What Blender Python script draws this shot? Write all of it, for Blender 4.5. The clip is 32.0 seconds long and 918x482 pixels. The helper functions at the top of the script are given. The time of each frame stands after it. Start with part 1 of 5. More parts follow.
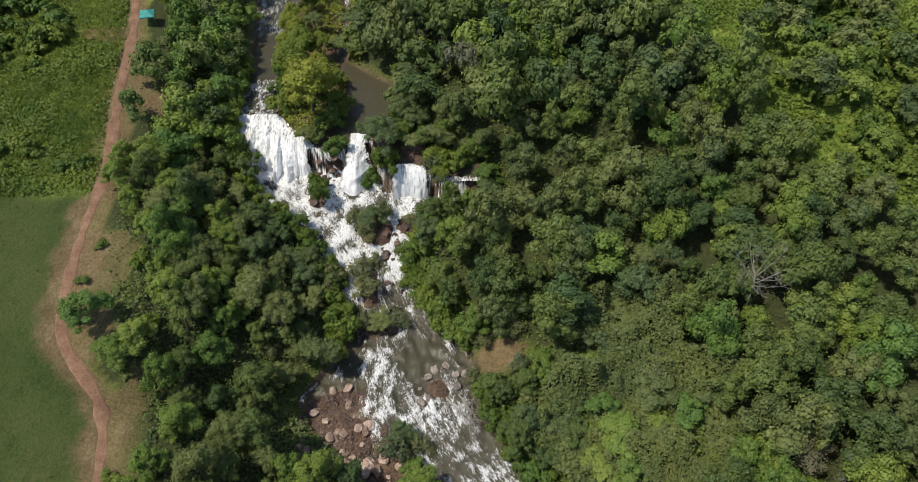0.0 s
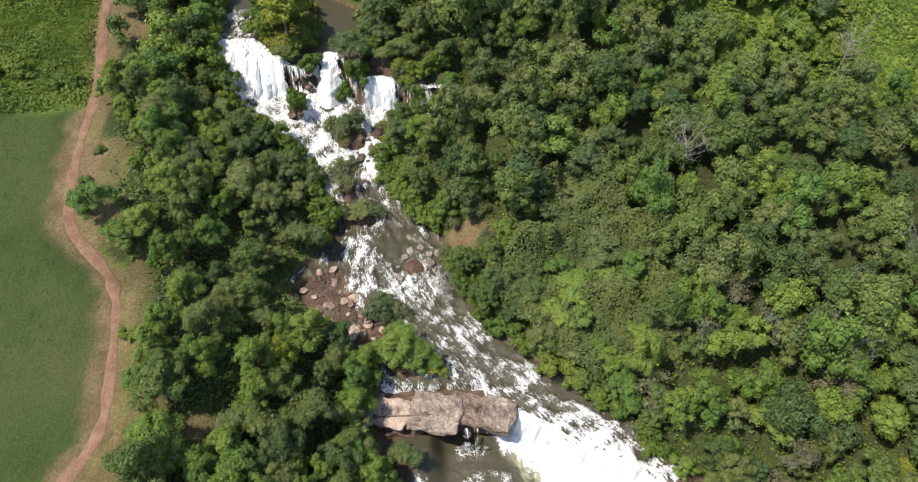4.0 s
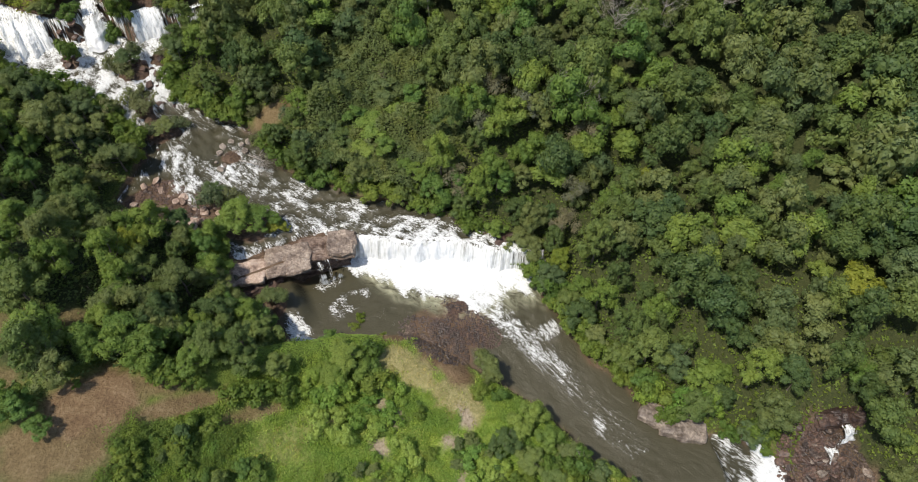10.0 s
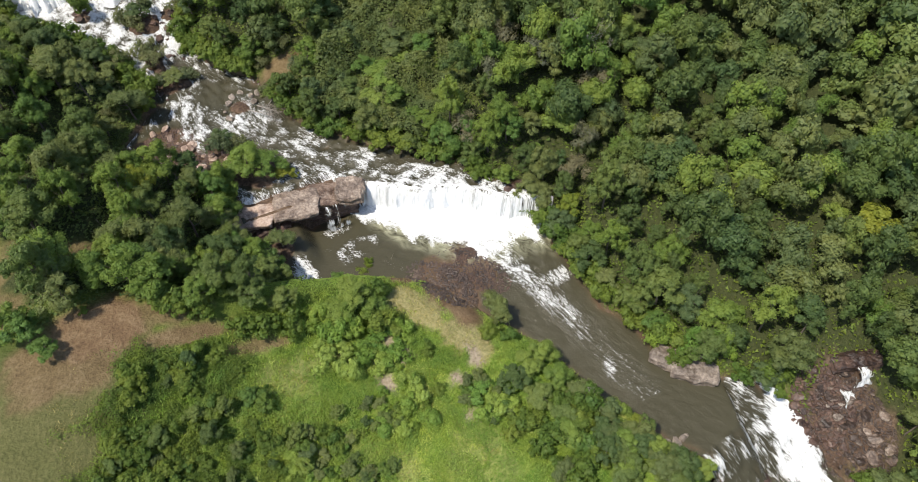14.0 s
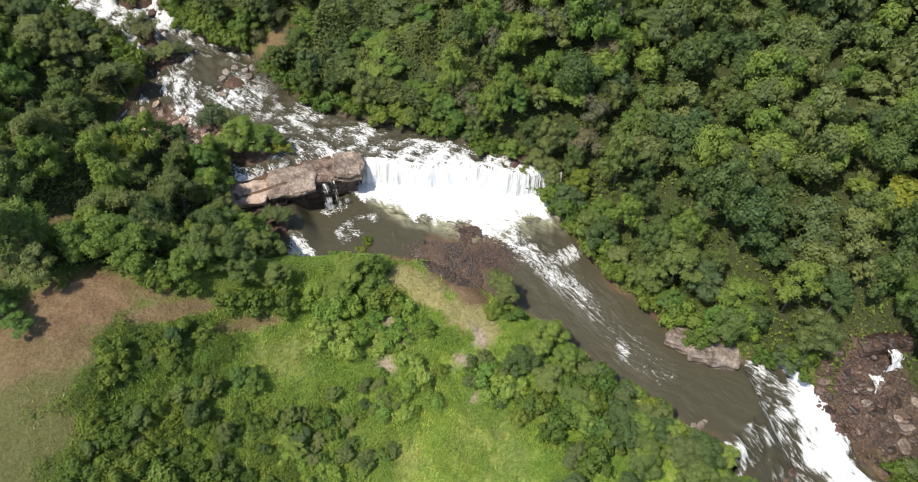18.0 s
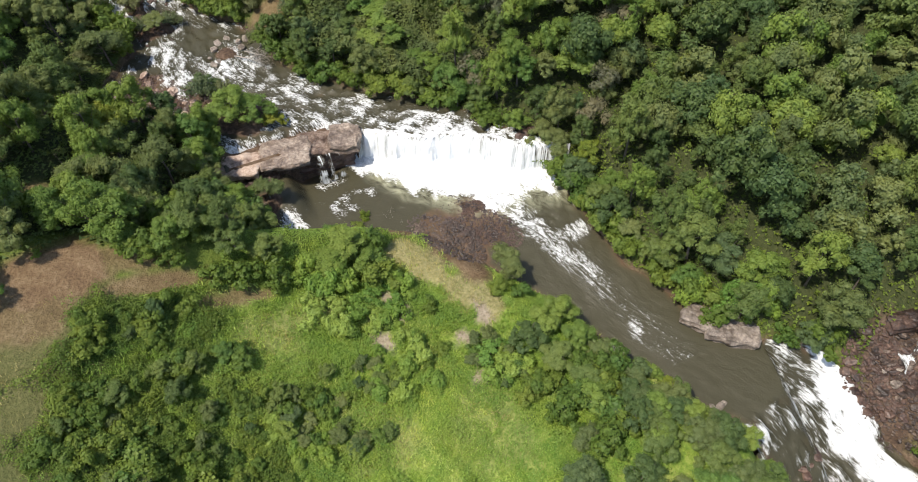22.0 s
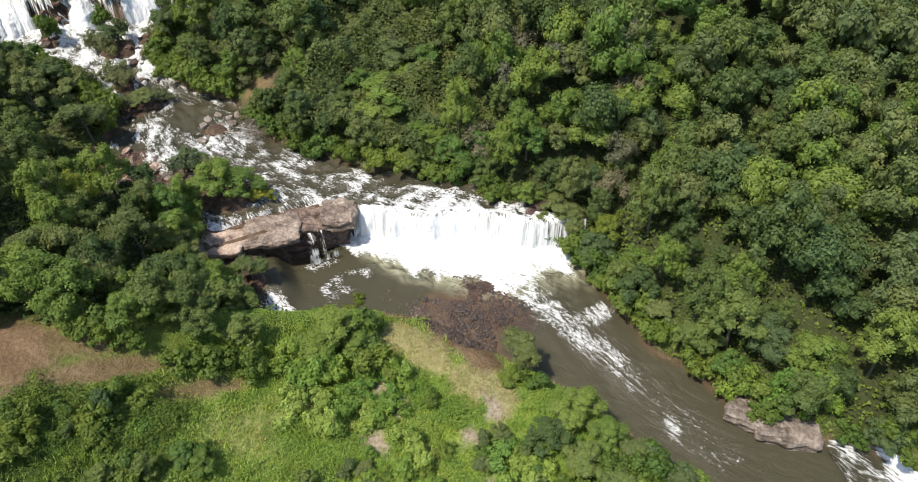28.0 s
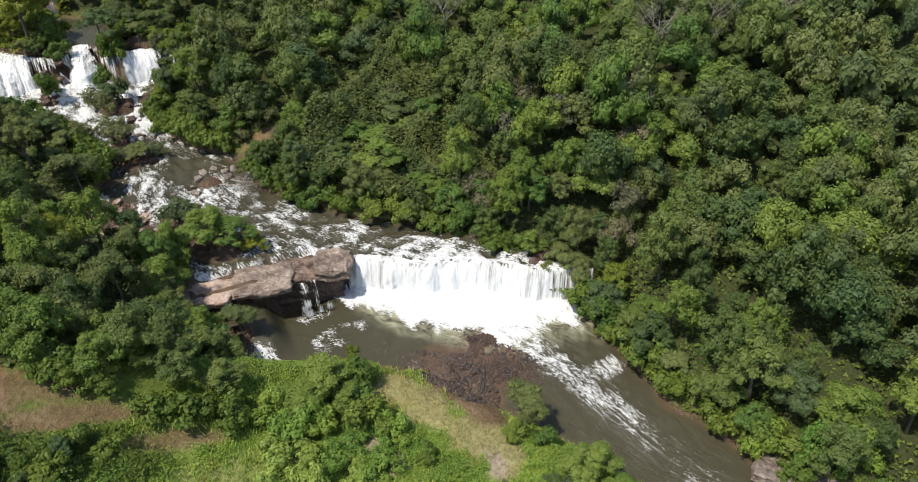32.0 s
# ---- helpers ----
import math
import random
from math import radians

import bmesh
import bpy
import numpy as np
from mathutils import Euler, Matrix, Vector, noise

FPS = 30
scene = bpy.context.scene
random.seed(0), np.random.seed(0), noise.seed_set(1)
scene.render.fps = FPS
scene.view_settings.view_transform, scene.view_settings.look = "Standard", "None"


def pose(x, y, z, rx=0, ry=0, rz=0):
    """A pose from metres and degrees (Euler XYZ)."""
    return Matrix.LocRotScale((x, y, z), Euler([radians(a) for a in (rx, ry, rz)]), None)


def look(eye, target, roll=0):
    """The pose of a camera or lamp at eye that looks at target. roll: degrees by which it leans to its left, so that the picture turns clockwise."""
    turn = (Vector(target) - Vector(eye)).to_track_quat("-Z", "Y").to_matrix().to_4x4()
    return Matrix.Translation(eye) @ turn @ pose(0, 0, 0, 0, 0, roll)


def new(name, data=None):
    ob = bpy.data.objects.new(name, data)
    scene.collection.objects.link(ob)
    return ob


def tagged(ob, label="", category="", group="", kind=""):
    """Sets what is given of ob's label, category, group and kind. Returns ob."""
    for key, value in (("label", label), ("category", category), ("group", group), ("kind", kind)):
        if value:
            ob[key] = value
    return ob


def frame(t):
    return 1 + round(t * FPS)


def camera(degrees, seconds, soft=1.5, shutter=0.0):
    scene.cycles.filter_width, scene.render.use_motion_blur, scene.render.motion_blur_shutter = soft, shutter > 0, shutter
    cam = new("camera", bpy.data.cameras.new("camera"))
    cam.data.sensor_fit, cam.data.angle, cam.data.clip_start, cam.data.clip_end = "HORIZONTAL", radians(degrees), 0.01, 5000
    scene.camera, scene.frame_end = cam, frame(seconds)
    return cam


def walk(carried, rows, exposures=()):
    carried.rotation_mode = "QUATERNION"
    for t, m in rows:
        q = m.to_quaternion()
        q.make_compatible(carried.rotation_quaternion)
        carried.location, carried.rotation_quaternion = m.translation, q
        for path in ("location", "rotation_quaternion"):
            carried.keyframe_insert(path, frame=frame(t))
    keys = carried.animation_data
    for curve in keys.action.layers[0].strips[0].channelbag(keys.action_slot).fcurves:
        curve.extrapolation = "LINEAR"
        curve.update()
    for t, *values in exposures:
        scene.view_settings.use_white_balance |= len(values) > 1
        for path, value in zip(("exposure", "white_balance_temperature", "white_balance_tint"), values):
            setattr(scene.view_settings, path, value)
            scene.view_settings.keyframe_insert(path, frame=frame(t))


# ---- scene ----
cam = camera(68.3, 32.0, 0.95)
METRES, EYE, TILT, LEAN, TURN = 100.0, 100.0, -52.0, 0.0, 0.0
ROWS = [
    (0.0, 0.0, 0.0, 0.0, 0.0, 0.0, 0.0),
    (0.5, 0.0004, -0.0157, -0.0206, 0.01, -0.18, -0.06),
    (1.0, 0.0002, -0.0316, -0.0414, -0.0, -0.34, -0.11),
    (1.5, -0.0, -0.0474, -0.0619, -0.01, -0.51, -0.14),
    (2.0, 0.0004, -0.0631, -0.0825, 0.01, -0.67, -0.18),
    (2.5, -0.0, -0.079, -0.1034, -0.01, -0.81, -0.21),
    (4.5, 0.001, -0.1415, -0.1888, -3.84, -1.29, 4.38),
    (5.0, 0.0009, -0.1576, -0.2098, -5.54, -1.55, 6.39),
    (5.5, -0.0003, -0.1735, -0.231, -7.12, -1.86, 8.2),
    (6.0, -0.0003, -0.1895, -0.2522, -9.24, -2.3, 10.71),
    (6.5, -0.0063, -0.2054, -0.2737, -10.76, -2.64, 12.24),
    (7.0, -0.01, -0.2216, -0.2946, -10.73, -2.74, 12.21),
    (7.5, -0.0095, -0.2384, -0.3158, -11.73, -3.09, 13.59),
    (8.0, -0.0129, -0.2543, -0.3376, -14.66, -3.9, 16.82),
    (8.5, -0.0213, -0.27, -0.3585, -17.39, -4.78, 19.52),
    (9.0, -0.0312, -0.2855, -0.3787, -17.73, -4.96, 19.78),
    (9.5, -0.0393, -0.301, -0.3993, -17.64, -4.98, 19.78),
    (10.0, -0.0484, -0.3127, -0.424, -17.53, -4.99, 19.79),
    (10.5, -0.0564, -0.3199, -0.4466, -17.39, -5.12, 19.74),
    (11.0, -0.064, -0.3244, -0.4658, -17.24, -4.99, 19.71),
    (11.5, -0.07, -0.3262, -0.4823, -17.1, -4.85, 19.7),
    (12.0, -0.0751, -0.3248, -0.4957, -16.99, -4.7, 19.69),
    (12.5, -0.0775, -0.3209, -0.506, -16.82, -4.55, 19.69),
    (13.0, -0.0783, -0.3151, -0.5133, -16.69, -4.37, 19.69),
    (13.5, -0.0793, -0.3083, -0.5204, -16.62, -4.22, 19.71),
    (14.0, -0.0801, -0.3014, -0.5268, -16.58, -4.1, 19.72),
    (14.5, -0.0802, -0.2944, -0.5329, -16.51, -4.01, 19.72),
    (16.5, -0.0809, -0.2651, -0.557, -16.33, -3.67, 19.73),
    (17.0, -0.0806, -0.2579, -0.563, -16.26, -3.63, 19.76),
    (17.5, -0.0806, -0.2506, -0.5682, -16.24, -3.55, 19.74),
    (18.0, -0.0803, -0.2432, -0.5739, -16.22, -3.49, 19.75),
    (18.5, -0.0802, -0.236, -0.5794, -16.21, -3.42, 19.76),
    (19.0, -0.0798, -0.2289, -0.5851, -16.15, -3.39, 19.77),
    (19.5, -0.0799, -0.2218, -0.591, -16.08, -3.29, 19.78),
    (20.0, -0.0798, -0.2146, -0.5964, -16.05, -3.28, 19.8),
    (20.5, -0.0801, -0.2072, -0.6023, -16.06, -3.23, 19.79),
    (21.0, -0.079, -0.2002, -0.6079, -15.97, -3.18, 19.82),
    (21.5, -0.0793, -0.1928, -0.6134, -15.99, -3.17, 19.82),
    (22.0, -0.079, -0.1855, -0.6193, -15.95, -3.14, 19.84),
    (22.5, -0.0792, -0.1783, -0.6249, -15.92, -3.12, 19.85),
    (23.0, -0.0798, -0.1708, -0.6303, -15.94, -3.12, 19.87),
    (23.5, -0.079, -0.1636, -0.6365, -15.86, -3.11, 19.89),
    (24.0, -0.0774, -0.1547, -0.6394, -15.8, -3.22, 19.89),
    (24.5, -0.0718, -0.1429, -0.6378, -15.63, -1.8, 19.89),
    (25.0, -0.0672, -0.1305, -0.6349, -15.53, 1.25, 19.89),
    (25.5, -0.0649, -0.1169, -0.6352, -15.62, 2.06, 19.89),
    (27.5, -0.0607, -0.0796, -0.6454, -15.62, 4.62, 19.97),
    (28.0, -0.0622, -0.072, -0.6528, -15.63, 6.05, 19.99),
    (28.5, -0.0616, -0.0648, -0.658, -15.65, 6.02, 19.97),
    (29.0, -0.0617, -0.0576, -0.6637, -15.65, 6.02, 19.97),
    (29.5, -0.0598, -0.051, -0.6672, -15.56, 6.99, 19.96),
    (30.0, -0.0599, -0.0442, -0.6725, -15.55, 9.87, 19.95),
    (30.5, -0.0624, -0.0374, -0.6801, -15.61, 12.0, 19.94),
    (31.0, -0.0623, -0.0303, -0.686, -15.56, 11.98, 19.98),
    (31.5, -0.062, -0.0234, -0.6906, -15.56, 12.19, 19.99),
    (32.0, -0.0613, -0.0164, -0.696, -15.5, 13.5, 20.0),
]
EXPOSURES = [(t, stops, 6900, 11) for t, stops in ((0.0, 0.0), (2.5, 0.22), (4.5, 0.58), (6.0, 0.74), (7.0, 0.54), (8.0, 0.38), (10.0, 0.12), (13.0, 0.27), (17.0, 0.36), (24.0, 0.42), (28.0, 0.4), (32.0, 0.2))]
walk(cam, [(t, pose(0, 0, EYE, TILT, LEAN, TURN) @ pose(METRES * x, METRES * y, METRES * z, 90 + pitch, roll, yaw)) for t, x, y, z, yaw, pitch, roll in ROWS], EXPOSURES)

# ---- light: clear sky, sun from the side of the dirt road ----
SUN_ELEVATION, SUN_FROM = radians(63), Vector((-1.0, -0.12))
world = bpy.data.worlds.new("sky")
scene.world = world
world.use_nodes = True
sky = world.node_tree.nodes.new("ShaderNodeTexSky")
sky.sky_type, sky.sun_disc = "NISHITA", False
sky.sun_elevation, sky.sun_rotation = SUN_ELEVATION, math.atan2(SUN_FROM.x, SUN_FROM.y)
back = world.node_tree.nodes["Background"]
back.inputs["Strength"].default_value = 0.15
world.node_tree.links.new(sky.outputs["Color"], back.inputs["Color"])
sun = new("sun", bpy.data.lights.new("sun", "SUN"))
sun.data.energy, sun.data.angle, sun.data.color = 3.7, radians(0.6), (1.0, 0.95, 0.87)
flat = SUN_FROM.normalized() * math.cos(SUN_ELEVATION)
sun.matrix_world = look((flat.x * 300, flat.y * 300, math.sin(SUN_ELEVATION) * 300), (0, 0, 0))


# ---- noise on arrays ----
def lattice(ix, iy, seed):
    h = (ix.astype(np.int64) * 374761393 + iy.astype(np.int64) * 668265263 + seed * 974711) & 0xFFFFFFFF
    h = ((h ^ (h >> 13)) * 1274126177) & 0xFFFFFFFF
    return ((h ^ (h >> 16)) & 0xFFFF) / 65535.0


def vnoise(x, y, seed=0):
    """Smooth noise from 0 to 1 with cells of one metre."""
    x, y = np.asarray(x, float), np.asarray(y, float)
    ix, iy = np.floor(x), np.floor(y)
    u, v = x - ix, y - iy
    u, v = u * u * (3 - 2 * u), v * v * (3 - 2 * v)
    a, b = lattice(ix, iy, seed), lattice(ix + 1, iy, seed)
    c, d = lattice(ix, iy + 1, seed), lattice(ix + 1, iy + 1, seed)
    return (a * (1 - u) + b * u) * (1 - v) + (c * (1 - u) + d * u) * v


def fbm(x, y, seed=0, octaves=4):
    total, amp, norm = 0.0, 1.0, 0.0
    for i in range(octaves):
        total = total + amp * vnoise(x * 2 ** i + 17.3 * i, y * 2 ** i - 9.1 * i, seed + i)
        norm += amp
        amp *= 0.5
    return total / norm


def smooth(a, b, v):
    t = np.clip((v - a) / (b - a), 0, 1)
    return t * t * (3 - 2 * t)


# ---- the plan of the valley ----
def lip_upper(x):
    return np.interp(x, [-44, -39, -35, -31, -27, -24.5, -21.2, -20.2, -16.6, -15, -12.5, -8.8, -5.7, -2, 3],
                     [97.6, 98.2, 98.6, 94.4, 90.2, 88.6, 89.2, 93.2, 92.6, 88, 84.8, 85.3, 84.5, 82, 82])


def lip_main(x):
    return np.interp(x, [11, 16, 20, 25.5, 30, 33, 38, 42], [20.6, 17.6, 14.6, 13.0, 9.8, 7.0, 4.4, 2])


def lip_lower(x):
    return np.interp(x, [36, 42, 47.4, 48.6, 49.9, 53, 58, 66], [-45, -44.2, -43.4, -40.5, -35.6, -36.2, -38.2, -40])


def shore_left(y):
    return np.interp(y, [-140, -60, -51, -45, -40, -36, -32, -24.5, -20, -15, -11, -5, 0, 3, 4.5, 8, 14, 16, 26, 30, 35, 40, 45, 50, 54, 60, 66, 70, 76, 82, 90, 98, 110, 140, 250, 900],
                     [20, 38, 40, 40.5, 36, 34.5, 31, 29, 27, 24, 21.5, 18, 14, 7, -4.5, -5.6, -6, -9.5, -9.5, -11, -15, -22, -25, -21, -18, -19, -22, -25, -29, -36, -40, -44, -42, -46, -62, -150])


def shore_right(y):
    return np.interp(y, [-140, -60, -50, -44, -41, -38, -35.5, -33, -28, -21, -17, -9, 0, 4, 9, 14, 19, 23, 29, 35, 40, 47, 54, 60, 66, 70, 76, 80, 86, 92, 98, 107, 115, 140, 250, 900],
                     [90, 62, 60, 58.6, 57.4, 54.5, 50, 46, 44, 42, 39.5, 39, 38.4, 38.7, 35, 31.5, 28, 24, 15, 10.5, 5, 4, 1, -5, -8, -8.5, -7, 3.5, 3.5, -10, -12, -12.5, -23, -25, -34, -100])


def water_level(x, y):
    d1, dm, d2 = y - lip_upper(x), y - lip_main(x), y - lip_lower(x)
    upper = 12.5 + 0.006 * np.clip(d1, 0, 300)
    mid = np.interp(dm, [0, 25, 38, 48, 58, 64, 70], [0.2, 2.2, 3.2, 4.8, 6.2, 6.8, 7.1])
    low = np.interp(y, [-60, -36, -22, -12, -5, 10], [-7.6, -7.2, -6.7, -5.6, -4.8, -4.7])
    bottom = np.interp(y, [-140, -55], [-17, -15.2])
    t1 = smooth(0, 0.9, -d1)
    level = upper * (1 - t1) + mid * t1
    tm = smooth(0, 0.9, -dm)
    level = level * (1 - tm) + low * tm
    t2 = np.clip(-d2 / 15, 0, 1) ** 1.25
    t2 = 0.55 * t2 + 0.45 * (np.floor(t2 * 4) + smooth(0.2, 0.9, (t2 * 4) % 1)) / 4
    level = level + 2.8 * smooth(7.5, 15.5, y) * smooth(1.0, -2.0, x) * (dm < 0)
    return level * (1 - t2) + np.minimum(bottom, level) * t2


# raised beds in and beside the water: x, y, radius along x, along y, height over the water
ISLES = [(-5.6, 14.2, 2.2, 2.0, 0.5), (1.4, 4.2, 2.6, 1.7, 0.6), (-28.5, 104, 7.0, 13, 1.1), (-31, 128, 6.5, 18, 0.9), (-14.5, 90, 2.8, 3.2, 0.8), (-6.5, 92, 4.5, 7, 1.2), (-1.6, 88, 3, 5, 1.2),
         (-26.0, 82.4, 2.0, 2.0, 0.4), (-14.6, 75.8, 3.4, 3.4, 0.8), (-8.5, 77, 3.2, 2.6, 0.7), (-15.2, 64.5, 1.9, 4.6, 0.5),
         (-22, 66.5, 3.4, 3.6, 0.7), (-13, 57.5, 3.6, 2.2, 0.6), (-19, 40, 7.5, 7.5, 0.16), (-9.5, 34, 3.4, 5.5, 0.55), (-4, 30, 4, 3.6, 0.6),
         (-3, 47, 2.2, 1.8, 0.2), (22.6, -1.6, 5.0, 6.6, 0.04), (17.0, 0.5, 3.4, 4, -0.02), (18.5, -6, 4, 5, 0.14)]


def ground_height(x, y):
    left, right = shore_left(y), shore_right(y)
    bank = np.interp(y, [-140, -60, -50, -40, -34, -5, 4, 12, 19, 24, 45, 60, 80, 90, 99, 250],
                     [-17, -15.2, -13, -8, -7.1, -5, -4.7, -4.0, -1.5, 0.4, 2.4, 3.8, 6.8, 9.5, 12.5, 14])
    dl, dr = left - x, x - right
    plateau = 12.3 + 0.05 * np.clip(y, -60, 400)
    hill = bank + (plateau - bank) * np.interp(dl, [0, 3, 8, 22, 30], [0.02, 0.12, 0.26, 0.84, 1])
    swell = np.interp(x - 0.6 * (y + 15), [-60, -45, -36, -28, -22, -10, 0, 20, 40], [12.8, 12.3, 11, 8.2, 6, 1.9, -0.4, -1.6, -2])
    swell = swell - 0.05 * np.clip(-40 - y, 0, 60)
    slope = bank + (swell - bank) * np.interp(dl, [0, 1.5, 4, 8], [0.02, 0.4, 0.8, 1])
    k = smooth(-2, 10, y)
    zl = slope * (1 - k) + hill * k
    rise = np.interp(dr, [0, 1.5, 8, 30, 80, 150, 400, 3000], [0.05, 1.4, 3.6, 7.5, 13, 20, 30, 60])
    zr = bank + rise
    inside = np.minimum(-dl, -dr)
    level = water_level(x, y)
    bed = level - np.clip(0.1 + inside * 0.45, 0, 1.3) + 0.5 * (fbm(x / 1.7, y / 1.7, 5, 3) - 0.45)
    lumpy = 0.6 * (fbm(x / 1.3, y / 1.3, 9, 3) - 0.5)
    ragged = 0.5 * (fbm(x / 2.1, y / 2.1, 19, 3) - 0.5)
    for cx, cy, rx, ry, h in ISLES:
        r = ((x - cx) / rx) ** 2 + ((y - cy) / ry) ** 2 + ragged
        bed = np.maximum(bed, level + h + lumpy - (h + 0.9) * smooth(0.45, 1.25, r))
    bumps = 0.7 * (fbm(x / 9, y / 9, 2, 4) - 0.5) + 0.25 * (fbm(x / 1.4, y / 1.4, 3, 2) - 0.5)
    land = np.where(dl > dr, zl, zr) + bumps * np.clip(np.maximum(dl, dr) / 3, 0, 1)
    return np.where(inside > 0, bed, land)


def at_ground(x, y):
    return float(ground_height(np.array([x], float), np.array([y], float))[0])


def road_x(y):
    return np.interp(y, [-60, -20, 4, 9, 14, 23, 30, 36, 41, 46, 50, 57, 70, 77, 85, 96, 117, 128, 300],
                     [-75, -62, -52, -47.5, -44.3, -45, -46, -46.8, -49.6, -55.5, -58, -59.2, -60.3, -59.8, -61.2, -63.5, -66, -68.5, -100])


# bare or dry places: x, y, radii, how bare
BARE = [(-32, 1.5, 7, 4.8, 1.0), (-37, -3, 8, 5, 0.8), (-40, -11, 8, 8, 0.22), (-38, -20, 6, 7, 0.15), (-23, 1.4, 5.5, 2.4, 0.8), (-53.5, 62, 3.4, 7, 0.7), (-45.5, 38, 2.6, 8, 0.75), (-22, -2.8, 7, 1.5, 0.9), (-14, -6.4, 5, 1.2, 0.8), (-58, 62, 3.8, 7, 0.9), (-53, 50, 3.5, 5, 0.8),
        (-62, 103, 4, 4, 0.8), (-56, 100, 4, 4.5, 0.9), (-43.5, 31, 2.5, 8, 0.6), (-39.5, 18, 3, 3.4, 0.7), (-33, 16, 3.6, 2.4, 0.8), (-72, 117, 5, 2.6, 0.9), (-43, 8, 4, 4, 0.8),
        (6.6, 51.2, 5.2, 3.2, 0.9),
        (-4.5, -11.5, 2.4, 0.8, 0.6), (45, -30.5, 1.6, 3, 1.0), (43, 128, 5, 2.5, 0.8), (17.5, -8, 3.6, 5.5, 1.0), (12.0, 0.6, 4.5, 2.6, 1.0), (15.6, -3.6, 3, 4, 1.0), (-25, 52, 3, 3, 0.3), (68, -50, 2, 2, 1.0)]
# pale sandy patches in the slope
SAND = [(1.4, -17, 1.3, 1.9, 1.0), (5.2, -14, 1.2, 2.0, 1.0), (4.2, -10.6, 0.9, 1.6, 0.9), (10.9, -20.5, 1.4, 1.5, 1.0), (14.8, -18.6, 0.9, 2.4, 1.0), (11, -26.5, 1.8, 1.1, 0.8), (2.4, -12.6, 1.4, 0.7, 0.8), (-4.5, -12, 2.0, 0.7, 0.7)]
DRY = [(9, -4.6, 3.0, 3.0, 1.0), (11.6, -9, 3.4, 3.6, 1.0), (14.4, -13.6, 3.4, 3.8, 1.0), (16.6, -17.4, 2.4, 2.8, 1.0), (-12, -12, 4, 3, 0.4), (-40, -14, 12, 16, 0.16), (-30, -22, 5, 8, 0.12), (-95, 130, 18, 10, 0.5), (-6.5, -10.5, 4, 2.2, 0.4), (-4, -29, 5, 4, 0.35), (9, -33, 5, 6, 0.3), (-9, -17, 2.5, 4, 0.25)]


def zones(x, y, table, seed, uneven=0.9, grain=2.5):
    total = np.zeros_like(x)
    warp = uneven * (fbm(x / grain, y / grain, seed, 4) - 0.5)
    for cx, cy, rx, ry, k in table:
        r = np.sqrt(((x - cx) / rx) ** 2 + ((y - cy) / ry) ** 2)
        total = np.maximum(total, k * smooth(1.15, 0.75, r + warp))
    return total


# ---- materials ----
class Shader:
    """A node material that is put together line by line."""

    def __init__(self, name):
        self.mat = bpy.data.materials.new(name)
        self.mat.use_nodes = True
        self.tree = self.mat.node_tree
        self.bsdf = self.tree.nodes["Principled BSDF"]
        self.out = self.tree.nodes["Material Output"]

    def node(self, kind, **inputs):
        n = self.tree.nodes.new(kind)
        for key, value in inputs.items():
            self.put(n.inputs[key.replace("_", " ")], value)
        return n

    def put(self, socket, value):
        if isinstance(value, bpy.types.NodeSocket):
            self.tree.links.new(value, socket)
        else:
            socket.default_value = value

    def place(self, scale=(1, 1, 1)):
        tc = self.node("ShaderNodeTexCoord")
        m = self.node("ShaderNodeMapping", Vector=tc.outputs["Object"])
        m.inputs["Scale"].default_value = scale
        return m.outputs["Vector"]

    def noise(self, vector, scale, detail=4, rough=0.55):
        return self.node("ShaderNodeTexNoise", Vector=vector, Scale=scale, Detail=detail, Roughness=rough).outputs["Fac"]

    def ramp(self, fac, stops):
        r = self.node("ShaderNodeValToRGB", Fac=fac)
        for i, (p, c) in enumerate(stops):
            e = r.color_ramp.elements[i] if i < 2 else r.color_ramp.elements.new(p)
            e.position, e.color = p, (*c, 1) if len(c) == 3 else c
        return r.outputs["Color"]

    def mix(self, fac, a, b, blend="MIX"):
        n = self.tree.nodes.new("ShaderNodeMix")
        n.data_type, n.blend_type = "RGBA", blend
        self.put(n.inputs[0], fac)
        self.put(n.inputs[6], a if not isinstance(a, tuple) else (*a, 1))
        self.put(n.inputs[7], b if not isinstance(b, tuple) else (*b, 1))
        return n.outputs[2]

    def math(self, op, a, b=0.0, clamp=False):
        n = self.tree.nodes.new("ShaderNodeMath")
        n.operation, n.use_clamp = op, clamp
        self.put(n.inputs[0], a)
        self.put(n.inputs[1], b)
        return n.outputs[0]

    def attr(self, name):
        n = self.node("ShaderNodeAttribute")
        n.attribute_name = name
        return n.outputs["Fac"]

    def bump(self, height, strength, distance):
        self.put(self.bsdf.inputs["Normal"], self.node("ShaderNodeBump", Height=height, Strength=strength, Distance=distance).outputs["Normal"])

    def set(self, **inputs):
        for key, value in inputs.items():
            self.put(self.bsdf.inputs[key.replace("_", " ")], value if not isinstance(value, tuple) else (*value, 1))
        return self


